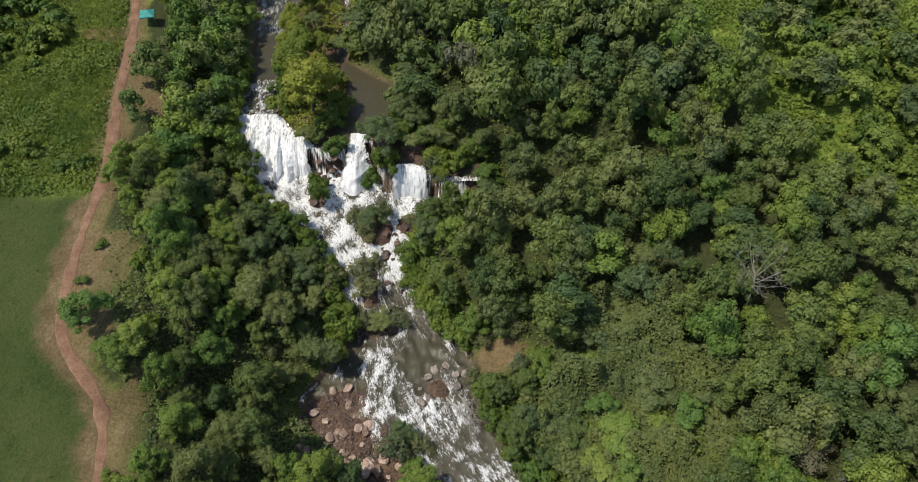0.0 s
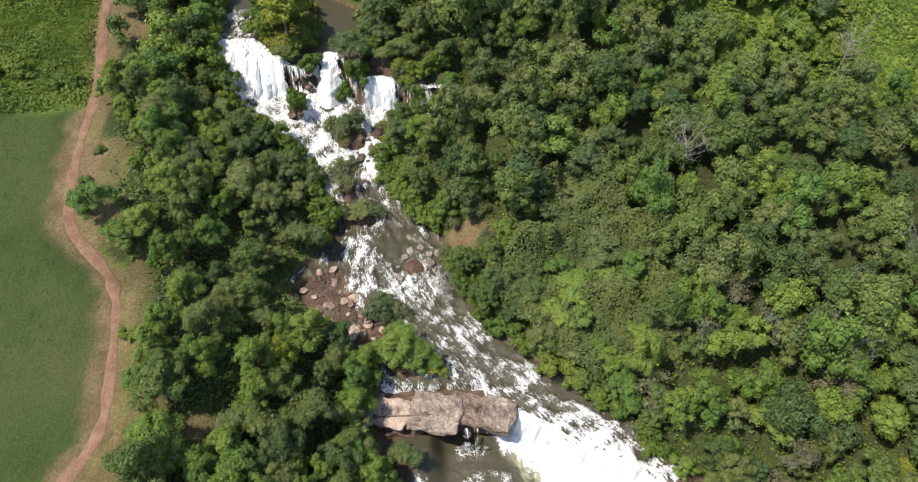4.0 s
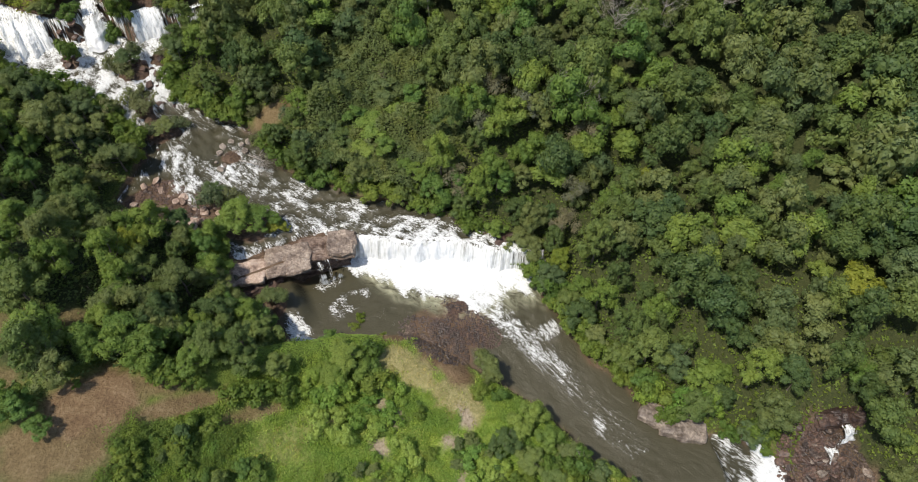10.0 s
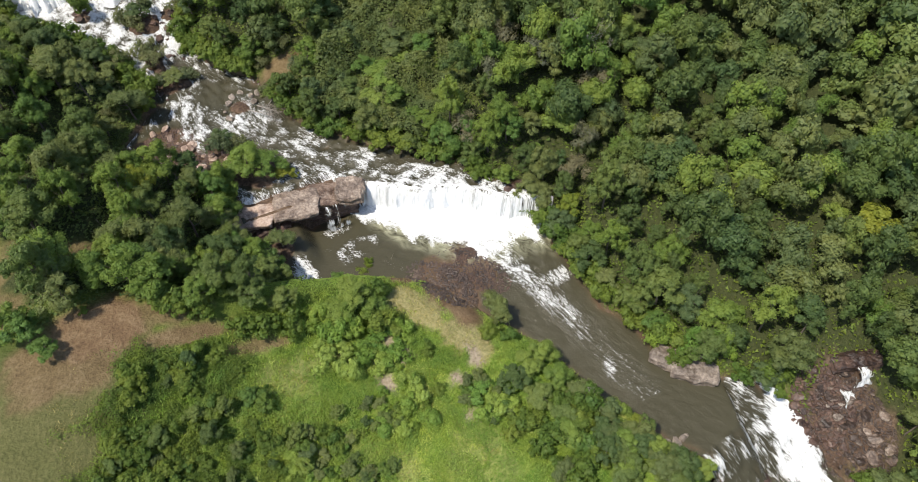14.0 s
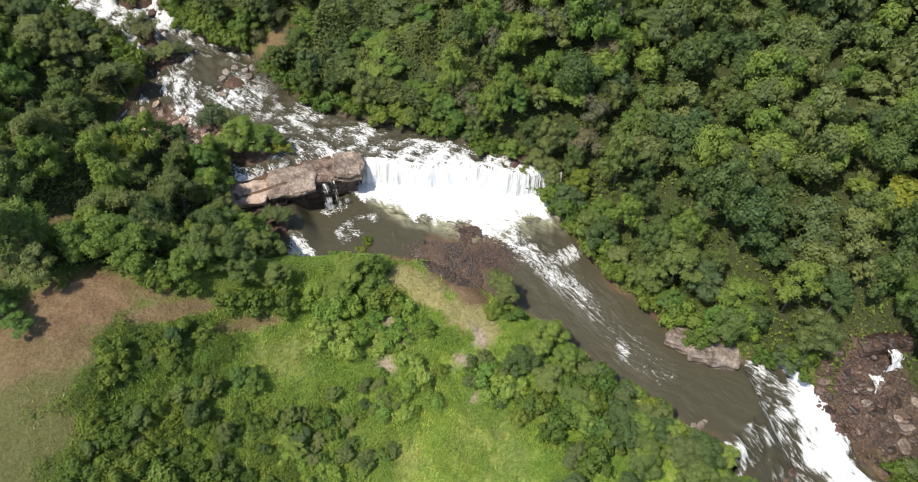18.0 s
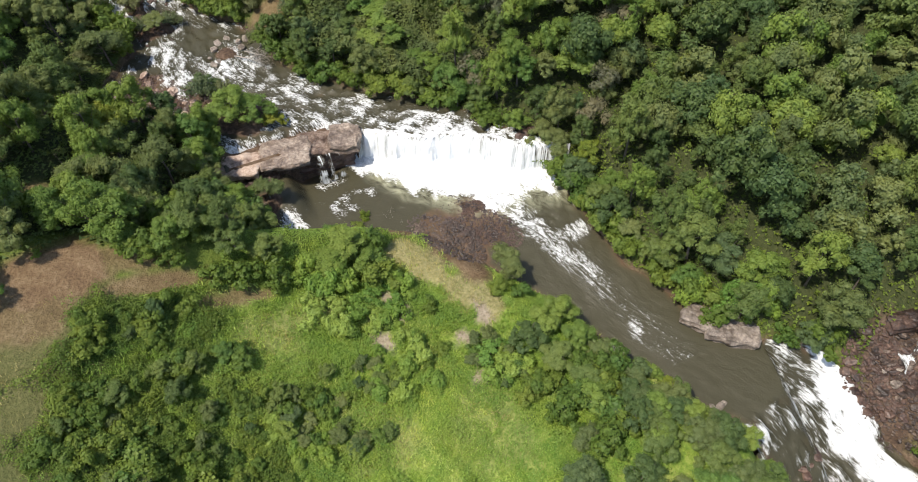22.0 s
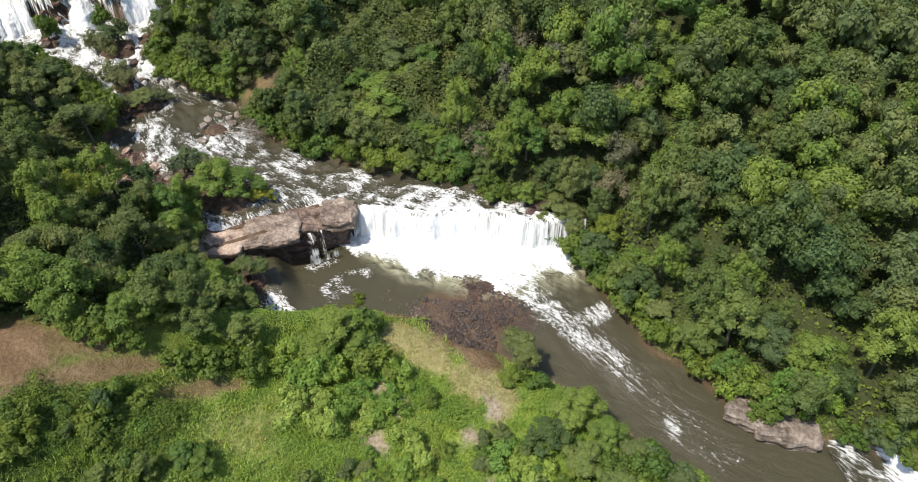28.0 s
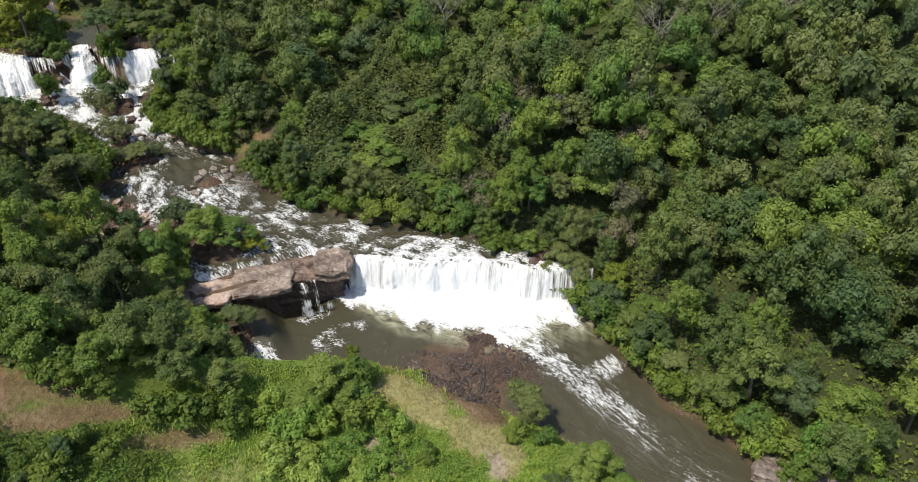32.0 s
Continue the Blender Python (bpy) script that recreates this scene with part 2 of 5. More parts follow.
def foliage(name, dark, mid, light, spread=0.18, joined=False):
    s = Shader(name)
    per_tree = s.attr("tint") if joined else s.node("ShaderNodeObjectInfo").outputs["Random"]
    per_leaf = s.node("ShaderNodeNewGeometry").outputs["Random Per Island"]
    cool = (dark[0] * 0.84, dark[1] * 1.0, dark[2] * 1.2)
    warm = (mid[0] * 1.1, mid[1] * 1.03, mid[2] * 1.0)
    base = s.ramp(per_tree, [(0.0, cool), (0.3, dark), (0.55, mid), (0.75, warm), (1.0, light)])
    leaf = s.ramp(per_leaf, [(0.0, tuple(c * 0.6 for c in mid)), (0.6, mid), (1.0, tuple(min(1, c * 1.6) for c in light))])
    colour = s.mix(spread, base, leaf)
    patch = s.noise(s.place(), 0.45, 3)
    colour = s.mix(s.ramp(patch, [(0.35, (0, 0, 0)), (0.7, (0.55,) * 3)]), colour, s.mix(1.0, colour, (1.35, 1.15, 0.75), "MULTIPLY"))
    # Dark and light specks in the colour stand in for shaded gaps between leaves.
    gap_speck = s.noise(s.place(), 5.0, 3, 0.7)
    colour = s.mix(1.0, colour, s.ramp(gap_speck, [(0.3, (0.72,) * 3), (0.7, (1.25,) * 3)]), "MULTIPLY")
    s.set(Base_Color=colour, Roughness=0.52)
    s.bsdf.inputs["Specular IOR Level"].default_value = 0.18
    glow = s.node("ShaderNodeBsdfTranslucent", Color=s.mix(1.0, colour, (1.3, 1.3, 0.6), "MULTIPLY"))
    both = s.node("ShaderNodeMixShader", Fac=0.26)
    s.tree.links.new(s.bsdf.outputs[0], both.inputs[1])
    s.tree.links.new(glow.outputs[0], both.inputs[2])
    s.tree.links.new(both.outputs[0], s.out.inputs["Surface"])
    return s.mat


LEAF_TONES = {
    "forest": ((0.070, 0.112, 0.040), (0.106, 0.161, 0.051), (0.154, 0.210, 0.064)),
    "bright": ((0.105, 0.177, 0.042), (0.146, 0.227, 0.053), (0.196, 0.269, 0.067)),
    "yellow": ((0.147, 0.198, 0.034), (0.190, 0.236, 0.040), (0.241, 0.276, 0.052)),
    "olive": ((0.099, 0.139, 0.055), (0.131, 0.175, 0.065), (0.172, 0.214, 0.084)),
    "grey": ((0.141, 0.150, 0.092), (0.171, 0.173, 0.109), (0.209, 0.205, 0.134)),
    "shrub": ((0.083, 0.139, 0.029), (0.120, 0.183, 0.037), (0.175, 0.232, 0.051)),
    "fresh": ((0.138, 0.235, 0.046), (0.189, 0.293, 0.060), (0.259, 0.353, 0.092)),
    "scrub": ((0.104, 0.134, 0.063), (0.133, 0.161, 0.076), (0.171, 0.193, 0.095)),
}
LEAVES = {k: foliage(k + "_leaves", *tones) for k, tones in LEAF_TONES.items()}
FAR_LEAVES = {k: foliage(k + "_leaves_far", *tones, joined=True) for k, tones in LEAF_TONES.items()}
GRASS_LUSH = foliage("lush_grass", (0.15, 0.27, 0.045), (0.28, 0.41, 0.085), (0.50, 0.56, 0.21), 0.3, True)
GRASS_FIELD = foliage("field_grass", (0.10, 0.165, 0.028), (0.145, 0.205, 0.036), (0.205, 0.25, 0.06), 0.35, True)
GRASS_SHORT = foliage("short_field_grass", (0.040, 0.064, 0.016), (0.058, 0.084, 0.021), (0.085, 0.098, 0.034), 0.35, True)
GRASS_DRY = foliage("dry_grass", (0.24, 0.235, 0.085), (0.33, 0.30, 0.13), (0.44, 0.39, 0.21), 0.6, True)


def bark_material(name, dark, light):
    s = Shader(name)
    grain = s.noise(s.place((6, 6, 1.2)), 2.0, 5)
    s.set(Base_Color=s.ramp(grain, [(0.3, dark), (0.75, light)]), Roughness=0.9)
    s.bump(grain, 0.6, 0.05)
    return s.mat


BARK = bark_material("bark", (0.06, 0.045, 0.035), (0.22, 0.19, 0.155))
DEADWOOD = bark_material("dead_wood", (0.22, 0.19, 0.16), (0.48, 0.44, 0.39))


def ground_material():
    s = Shader("ground_cover")
    v = s.place()
    fine, coarse, broad = s.noise(v, 2.2, 6, 0.65), s.noise(v, 0.35, 5, 0.6), s.noise(v, 0.06, 3)
    grass = s.ramp(fine, [(0.3, (0.07, 0.11, 0.02)), (0.55, (0.12, 0.165, 0.03)), (0.8, (0.19, 0.22, 0.055))])
    lush = s.ramp(s.math("ADD", s.math("MULTIPLY", coarse, 0.6), s.math("MULTIPLY", fine, 0.4)), [(0.38, (0.085, 0.155, 0.024)), (0.5, (0.165, 0.25, 0.04)), (0.62, (0.31, 0.36, 0.09))])
    colour = s.mix(s.attr("meadow"), grass, lush)
    lawn = s.ramp(s.math("ADD", s.math("MULTIPLY", broad, 0.5), s.math("MULTIPLY", fine, 0.5)), [(0.35, (0.030, 0.052, 0.012)), (0.5, (0.050, 0.076, 0.018)), (0.68, (0.085, 0.092, 0.034))])
    colour = s.mix(s.attr("lawn"), colour, lawn)
    dry = s.ramp(fine, [(0.3, (0.20, 0.195, 0.075)), (0.7, (0.42, 0.37, 0.18))])
    colour = s.mix(s.attr("dry"), colour, dry)
    soil = s.ramp(s.math("ADD", s.math("MULTIPLY", fine, 0.5), s.math("MULTIPLY", coarse, 0.5)), [(0.3, (0.095, 0.054, 0.032)), (0.5, (0.180, 0.120, 0.066)), (0.7, (0.30, 0.215, 0.13))])
    colour = s.mix(s.attr("bare"), colour, soil)
    sand = s.ramp(fine, [(0.3, (0.20, 0.155, 0.10)), (0.7, (0.46, 0.39, 0.29))])
    colour = s.mix(s.attr("sand"), colour, sand)
    # woodland litter, its colour darkened so gaps between crowns look shaded
    shaded_litter = s.ramp(fine, [(0.3, (0.03, 0.042, 0.014)), (0.7, (0.075, 0.085, 0.032))])
    colour = s.mix(s.attr("forest"), colour, shaded_litter)
    rock = s.ramp(s.math("ADD", s.math("MULTIPLY", fine, 0.55), s.math("MULTIPLY", coarse, 0.45)), [(0.35, (0.045, 0.030, 0.022)), (0.5, (0.115, 0.076, 0.052)), (0.68, (0.24, 0.17, 0.12))])
    colour = s.mix(s.attr("rock"), colour, rock)
    s.set(Base_Color=colour, Roughness=0.92)
    s.bsdf.inputs["Specular IOR Level"].default_value = 0.2
    s.bump(s.math("ADD", fine, coarse), 0.9, 0.35)
    return s.mat


def road_material():
    s = Shader("dirt_road")
    v = s.place()
    fine, coarse = s.noise(v, 3.0, 6, 0.65), s.noise(v, 0.5, 4)
    soil = s.ramp(s.math("ADD", s.math("MULTIPLY", fine, 0.5), s.math("MULTIPLY", coarse, 0.5)), [(0.3, (0.12, 0.062, 0.036)), (0.5, (0.215, 0.12, 0.07)), (0.7, (0.31, 0.20, 0.13))])
    s.set(Base_Color=soil, Roughness=0.95)
    s.bump(fine, 0.7, 0.12)
    return s.mat


def rock_material(name, dark, mid, light):
    s = Shader(name)
    v = s.place()
    per = s.node("ShaderNodeObjectInfo").outputs["Random"]
    fine, coarse = s.noise(v, 2.6, 7, 0.65), s.noise(v, 0.5, 4)
    mixv = s.math("ADD", s.math("MULTIPLY", fine, 0.5), s.math("MULTIPLY", coarse, 0.5))
    colour = s.ramp(s.math("ADD", mixv, s.math("MULTIPLY", s.math("SUBTRACT", per, 0.5), 0.16)), [(0.36, dark), (0.5, mid), (0.64, light)])
    s.set(Base_Color=colour, Roughness=s.ramp(coarse, [(0.4, (0.35,) * 3), (0.6, (0.85,) * 3)]))
    s.bump(mixv, 0.9, 0.22)
    return s.mat


ROCK_TAN = rock_material("sunlit_sandstone", (0.085, 0.062, 0.048), (0.235, 0.180, 0.140), (0.45, 0.38, 0.31))
ROCK_PINK = rock_material("pinkish_sandstone", (0.13, 0.080, 0.058), (0.33, 0.235, 0.180), (0.54, 0.43, 0.35))
ROCK_SLAB = rock_material("brown_sandstone", (0.042, 0.028, 0.021), (0.115, 0.074, 0.052), (0.27, 0.20, 0.155))
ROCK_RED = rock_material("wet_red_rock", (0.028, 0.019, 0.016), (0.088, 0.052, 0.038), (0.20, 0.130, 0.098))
ROCK_BROWN = rock_material("red_brown_rock", (0.028, 0.020, 0.016), (0.078, 0.054, 0.041), (0.24, 0.185, 0.145))
ROCK_GREY = rock_material("grey_brown_rock", (0.09, 0.07, 0.055), (0.22, 0.18, 0.145), (0.40, 0.34, 0.28))


def water_material():
    s = Shader("river_water")
    flow = s.node("ShaderNodeAttribute")
    flow.attribute_name = "flow"
    m = s.node("ShaderNodeMapping", Vector=flow.outputs["Vector"])
    m.inputs["Scale"].default_value = (1.6, 0.55, 1.0)
    big = s.node("ShaderNodeTexNoise", Vector=m.outputs["Vector"], Scale=0.55, Detail=6, Roughness=0.6, Distortion=0.9).outputs["Fac"]
    thread = s.node("ShaderNodeTexNoise", Vector=m.outputs["Vector"], Scale=0.8, Detail=5, Roughness=0.6, Distortion=1.4).outputs["Fac"]
    fine = s.noise(m.outputs["Vector"], 3.4, 8, 0.75)
    vein = s.math("SUBTRACT", 0.09, s.math("ABSOLUTE", s.math("SUBTRACT", thread, 0.5)))
    n = s.math("ADD", s.math("MULTIPLY", s.math("SUBTRACT", big, 0.5), 1.9), s.math("MULTIPLY", vein, 2.2))
    n = s.math("ADD", n, s.math("MULTIPLY", s.math("SUBTRACT", fine, 0.5), 2.5))
    run = s.node("ShaderNodeMapping", Vector=flow.outputs["Vector"])
    run.inputs["Scale"].default_value = (2.2, 0.42, 1.0)
    strand = s.node("ShaderNodeTexNoise", Vector=run.outputs["Vector"], Scale=1.0, Detail=8, Roughness=0.68, Distortion=0.5).outputs["Fac"]
    pull = s.node("ShaderNodeMix", Factor=s.attr("chute"))
    s.put(pull.inputs[2], n)
    s.put(pull.inputs[3], s.math("MULTIPLY", s.math("SUBTRACT", strand, 0.5), 3.0))
    n = pull.outputs[0]
    f = s.math("ADD", s.math("ADD", s.attr("foam"), s.attr("crest")), s.math("MULTIPLY", n, s.attr("churn")))
    white = s.ramp(f, [(0.36, (0, 0, 0)), (0.47, (0.10,) * 3), (0.60, (0.50,) * 3), (0.74, (0.82,) * 3), (0.95, (1, 1, 1))])
    body = s.ramp(s.attr("shallow"), [(0.0, (0.076, 0.070, 0.042)), (0.55, (0.096, 0.078, 0.044)), (1.0, (0.14, 0.090, 0.055))])
    body = s.mix(s.math("MULTIPLY", fine, s.attr("churn")), body, s.mix(1.0, body, (0.45, 0.47, 0.5), "MULTIPLY"))
    body = s.mix(s.math("MULTIPLY", s.attr("milk"), s.ramp(big, [(0.35, (0, 0, 0)), (0.65, (1, 1, 1))])), body, (0.36, 0.36, 0.24))
    s.set(Base_Color=s.mix(white, body, s.ramp(fine, [(0.32, (0.52, 0.54, 0.52)), (0.6, (0.84, 0.86, 0.86))])), Roughness=s.mix(white, (0.24, 0.24, 0.24), (0.8, 0.8, 0.8)))
    s.bsdf.inputs["IOR"].default_value = 1.33
    s.bump(s.math("MULTIPLY", s.math("ADD", fine, s.math("MULTIPLY", big, 1.5)), s.attr("churn")), 0.5, 0.25)
    return s.mat


def curtain_material():
    s = Shader("falling_water")
    flow = s.node("ShaderNodeAttribute")
    flow.attribute_name = "flow"
    m = s.node("ShaderNodeMapping", Vector=flow.outputs["Vector"])
    m.inputs["Scale"].default_value = (3.4, 0.16, 1.0)
    streak = s.noise(m.outputs["Vector"], 1.3, 8, 0.68)
    burst = s.node("ShaderNodeMapping", Vector=flow.outputs["Vector"])
    burst.inputs["Scale"].default_value = (2.2, 0.5, 1.0)
    spray = s.noise(burst.outputs["Vector"], 1.6, 8, 0.72)
    f = s.math("ADD", s.attr("foam"), s.math("MULTIPLY", s.math("SUBTRACT", streak, 0.5), 2.4))
    f = s.math("ADD", f, s.math("MULTIPLY", s.math("SUBTRACT", spray, 0.5), s.math("MULTIPLY", s.attr("spray"), 2.6)))
    colour = s.ramp(f, [(0.15, (0.22, 0.21, 0.18)), (0.45, (0.52, 0.53, 0.51)), (0.75, (0.76, 0.78, 0.77)), (1.0, (0.88, 0.90, 0.90))])
    s.set(Base_Color=colour, Roughness=0.6)
    s.bump(streak, 0.6, 0.18)
    clear = s.node("ShaderNodeBsdfTransparent")
    both = s.node("ShaderNodeMixShader", Fac=s.ramp(f, [(0.04, (0, 0, 0)), (0.34, (1, 1, 1))]))
    s.tree.links.new(clear.outputs[0], both.inputs[1])
    s.tree.links.new(s.bsdf.outputs[0], both.inputs[2])
    s.tree.links.new(both.outputs[0], s.out.inputs["Surface"])
    return s.mat


GROUND, ROAD, WATER, CURTAIN = ground_material(), road_material(), water_material(), curtain_material()


# ---- mesh helpers ----
def mesh_of(name, verts, faces, material, smooth_faces=True):
    me = bpy.data.meshes.new(name)
    verts, faces = np.asarray(verts, np.float32), np.asarray(faces, np.int32)
    k = faces.shape[1]
    me.vertices.add(len(verts))
    me.vertices.foreach_set("co", verts.ravel())
    me.loops.add(faces.size)
    me.loops.foreach_set("vertex_index", faces.ravel())
    me.polygons.add(len(faces))
    me.polygons.foreach_set("loop_start", np.arange(0, faces.size, k, dtype=np.int32))
    me.polygons.foreach_set("use_smooth", np.full(len(faces), smooth_faces))
    me.materials.append(material)
    me.update(calc_edges=True)
    me.validate()
    return me


def layer(me, name, values, kind="FLOAT"):
    a = me.attributes.new(name, kind, "POINT")
    a.data.foreach_set("value" if kind == "FLOAT" else "vector", np.asarray(values, np.float32).ravel())


def grid_faces(nx, ny):
    i = np.arange((nx - 1) * (ny - 1))
    a = i % (nx - 1) + i // (nx - 1) * nx
    return np.stack([a, a + 1, a + nx + 1, a + nx], 1)


def part(name, bm, material, parent, label=""):
    me = bpy.data.meshes.new(name)
    bm.to_mesh(me)
    bm.free()
    me.materials.append(material)
    ob = new(name, me)
    ob.parent = parent
    if label:
        tagged(ob, label)
    return ob


def piece(name, me, parent, label=""):
    ob = new(name, me)
    ob.parent = parent
    if label:
        tagged(ob, label)
    return ob


# ---- the ground ----
def axis(a, b, step, far):
    inner = np.arange(a, b + step, step)
    out = [step]
    while sum(out) < far:
        out.append(out[-1] * 1.18)
    out = np.cumsum(out)
    return np.concatenate([a - out[::-1], inner, inner[-1] + out])


def is_meadow(x, y):
    """How far a place lies in the open meadow behind the right-hand woods."""
    edge = np.interp(x, [33, 40, 46, 50, 58, 70, 95, 100, 125, 300], [126, 114, 102, 90, 80, 70, 59, 45, 42, 42])
    return smooth(-3, 3, y - edge + 8 * (fbm(x / 9, y / 9, 31, 3) - 0.5))


def build_ground():
    xs, ys = axis(-100, 120, 0.85, 2600), axis(-75, 140, 0.85, 2600)
    gx, gy = np.meshgrid(xs, ys)
    x, y = gx.ravel(), gy.ravel()
    z = ground_height(x, y)
    me = mesh_of("ground", np.stack([x, y, z], 1), grid_faces(len(xs), len(ys)), GROUND)
    inside = np.minimum(x - shore_left(y), shore_right(y) - x)
    left = x < shore_left(y)
    road = road_x(y)
    layer(me, "bare", np.maximum(zones(x, y, BARE, 41), 0.75 * smooth(4.2, 2.0, np.abs(x - road) + 3 * (fbm(x / 3, y / 3, 44) - 0.5))))
    layer(me, "sand", zones(x, y, SAND, 43, 2.2, 1.3))
    layer(me, "dry", zones(x, y, DRY, 42))
    layer(me, "meadow", np.clip(0.8 * is_meadow(x, y) + (left & (x < road - 1)) * 0.25 + left * smooth(-4, -10, y) * smooth(-27, -17, x + 6 * (fbm(x / 4, y / 4, 47) - 0.5)), 0, 1))
    layer(me, "lawn", (x < road) * smooth(77, 74, y + 3 * (fbm(x / 4, y / 4, 45) - 0.5)) * smooth(4, 10, y) + 0.85 * smooth(-25, -30, x + 5 * (fbm(x / 5, y / 5, 46) - 0.5)) * smooth(6, 1, y) * (x > road))
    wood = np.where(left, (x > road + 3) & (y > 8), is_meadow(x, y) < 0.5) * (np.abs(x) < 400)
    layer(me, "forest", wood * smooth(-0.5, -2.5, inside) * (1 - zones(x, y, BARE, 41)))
    layer(me, "rock", np.maximum(smooth(-1.3, 0.0, inside), zones(x, y, [(65, -50, 7, 8.5, 1.0)], 48)))
    tagged(new("ground", me), "green valley ground with bare soil, grass and rocky river bed", "ground", kind="structure")


build_ground()


# ---- the river ----
def along_flow(x, y):
    """Across and along the river: lines of equal u follow the banks."""
    y = np.asarray(y, float)
    left = sum(shore_left(y + k) for k in (-9, -6, -3, 0, 3, 6, 9)) / 7
    right = sum(shore_right(y + k) for k in (-9, -6, -3, 0, 3, 6, 9)) / 7
    return 22 * (x - left) / (right - left), 0.5 * x - 1.05 * y


def apron_reach(x):
    """How far the white foot of the main fall reaches."""
    return np.interp(x, [8, 11, 14, 17, 21, 26, 29, 31, 34, 38, 40], [0.5, 4.8, 7.0, 8.2, 9.6, 11.2, 10.4, 7.6, 6.2, 5.4, 4])


def foam_field(x, y):
    """How much white water there is at a place."""
    d1, dm, d2 = y - lip_upper(x), y - lip_main(x), y - lip_lower(x)
    inside = np.minimum(x - shore_left(y), shore_right(y) - x)
    f = np.full_like(x, -0.2)
    mid = (d1 < 0) & (dm > 0)
    rate = np.interp(dm, [0, 3, 7, 14, 24, 32, 38, 46, 58, 66, 75], [0.54, 0.42, 0.34, 0.35, 0.33, 0.29, 0.28, 0.56, 0.68, 0.60, 0.58])
    calm = smooth(4.5, 1.5, np.hypot((x + 6) / 1.2, (y - 52) / 0.9)) + smooth(6.5, 3.5, np.hypot(x + 20, (y - 42)))
    edge = smooth(4.5, 0.5, shore_right(y) - x) * (dm < 30) * 0.28
    f = np.where(mid, rate - 0.45 * np.clip(calm, 0, 1) - edge, f)
    f = np.where(mid, np.maximum(f, 0.64 * smooth(np.where(x < -14, -17, -8), np.where(x < -14, -10, -4), d1) * smooth(0.15, 0.4, fbm(x / 2.5, y / 4, 52, 3))), f)
    f = np.maximum(f, 0.55 * smooth(2.0, 0.0, np.abs(d1)))
    f = np.maximum(f, 0.36 * smooth(13, 6, d1) * (d1 > 0) * smooth(-32, -35, x))
    f = np.maximum(f, 0.5 * smooth(5, 2, np.hypot(x + 38.7, (y - 107.5) * 1.6)))
    f = np.maximum(f, 0.3 * smooth(120, 126, y))
    curl = smooth(np.interp(x, [11, 16, 19], [2.5, 4.0, 7.0]), 0.8, dm + 4.5 * (fbm(x / 2.4, y / 6, 53, 3) - 0.5)) * (dm > -1) * (x > 11)
    f = np.maximum(f, 0.62 * curl)
    apron = apron_reach(x)
    below = (dm < 0) & (x > 8) & (y > -14)
    f = np.where(below, np.maximum(f, 1.12 * smooth(3.0, -3.0, -dm - apron + 7.0 * (fbm(x / 1.8, y / 4, 54, 4) - 0.5)) - 0.05), f)
    low = (dm < 0) & (d2 > 0)
    bend = 0.9 * (fbm(x / 2.2, y / 2.2, 57, 3) - 0.5)
    line = np.interp(y, [-24, -19, -12, -8, -5, -1, 3], [35, 34.2, 32.2, 30.6, 29.4, 29.6, 31])
    race = smooth(4.2, 0.4, np.abs(x - line) + 3.0 * bend) * np.interp(y, [-25, -21, -17, -12, -6, -2, 2], [0, 0.20, 0.28, 0.54, 0.56, 0.48, 0.45])
    race = np.maximum(race, 0.52 * smooth(1.2, 0.2, np.hypot((x - 31.4) / 2.6, (y + 11.2) / 2.6) + 1.4 * bend))
    race = np.maximum(race, 0.46 * smooth(1.2, 0.2, np.hypot((x - 28.6) / 2.2, (y + 5.2) / 1.8) + 1.4 * bend))
    f = np.where(low, np.maximum(f, race), f)
    side = smooth(2.8, 0.8, np.hypot((x - 35.6) / 1.4, (y + 9.2) / 0.9))
    f = np.where(low, np.maximum(f, 0.5 * side), f)
    cap = smooth(2.0, 0.2, np.hypot(x - 34.9 - 0.3 * (y + 27), (y + 27) / 1.5))
    f = np.where(low, np.maximum(f, 0.46 * cap), f)
    f = np.where(low & (y > -34) & (y < -13), np.maximum(f, 0.16 * smooth(4, 1, np.abs(x - np.interp(y, [-36, -24, -15], [39, 36, 33])))), f)
    eddy = smooth(1.3, 0.2, np.abs(np.hypot((x - 7.0) / 1.5, y - 11.0) - 1.7) + 3.2 * bend)
    f = np.maximum(f, 0.34 * eddy)
    pool = smooth(1.35, 0.4, np.hypot((x + 3.4) / 2.2, (y - 8.0) / 4.6) + 0.5 * bend)
    f = np.maximum(f, 0.8 * pool)
    slab_foot = smooth(2.0, 0.6, np.hypot((x - 4.8) / 1.8, y - 16.2) + 1.2 * bend)
    f = np.maximum(f, 0.42 * slab_foot * (y < 18))
    chute = (d2 < 1.0)
    plume = smooth(4.4, 1.4, np.abs(x - np.interp(y, [-62, -55, -46, -40, -37], [57.5, 56.2, 56.2, 57.4, 56.4])) + 2.5 * (fbm(x / 1.4, y / 5, 62, 3) - 0.5))
    streaks = 0.44 * smooth(62, 58, x) * smooth(0.6, -0.8, d2) - 0.3 * smooth(4.5, 2.0, np.hypot((x - 45) / 1.3, (y + 50.5) / 1.1))
    f = np.where(chute, np.maximum(streaks * smooth(-64, -50, y), 1.02 * plume * smooth(-78, -58, y)), f)
    f = np.where(y < -62, np.maximum(f, 0.2), f)
    return np.clip(f, -0.4, 1.4)


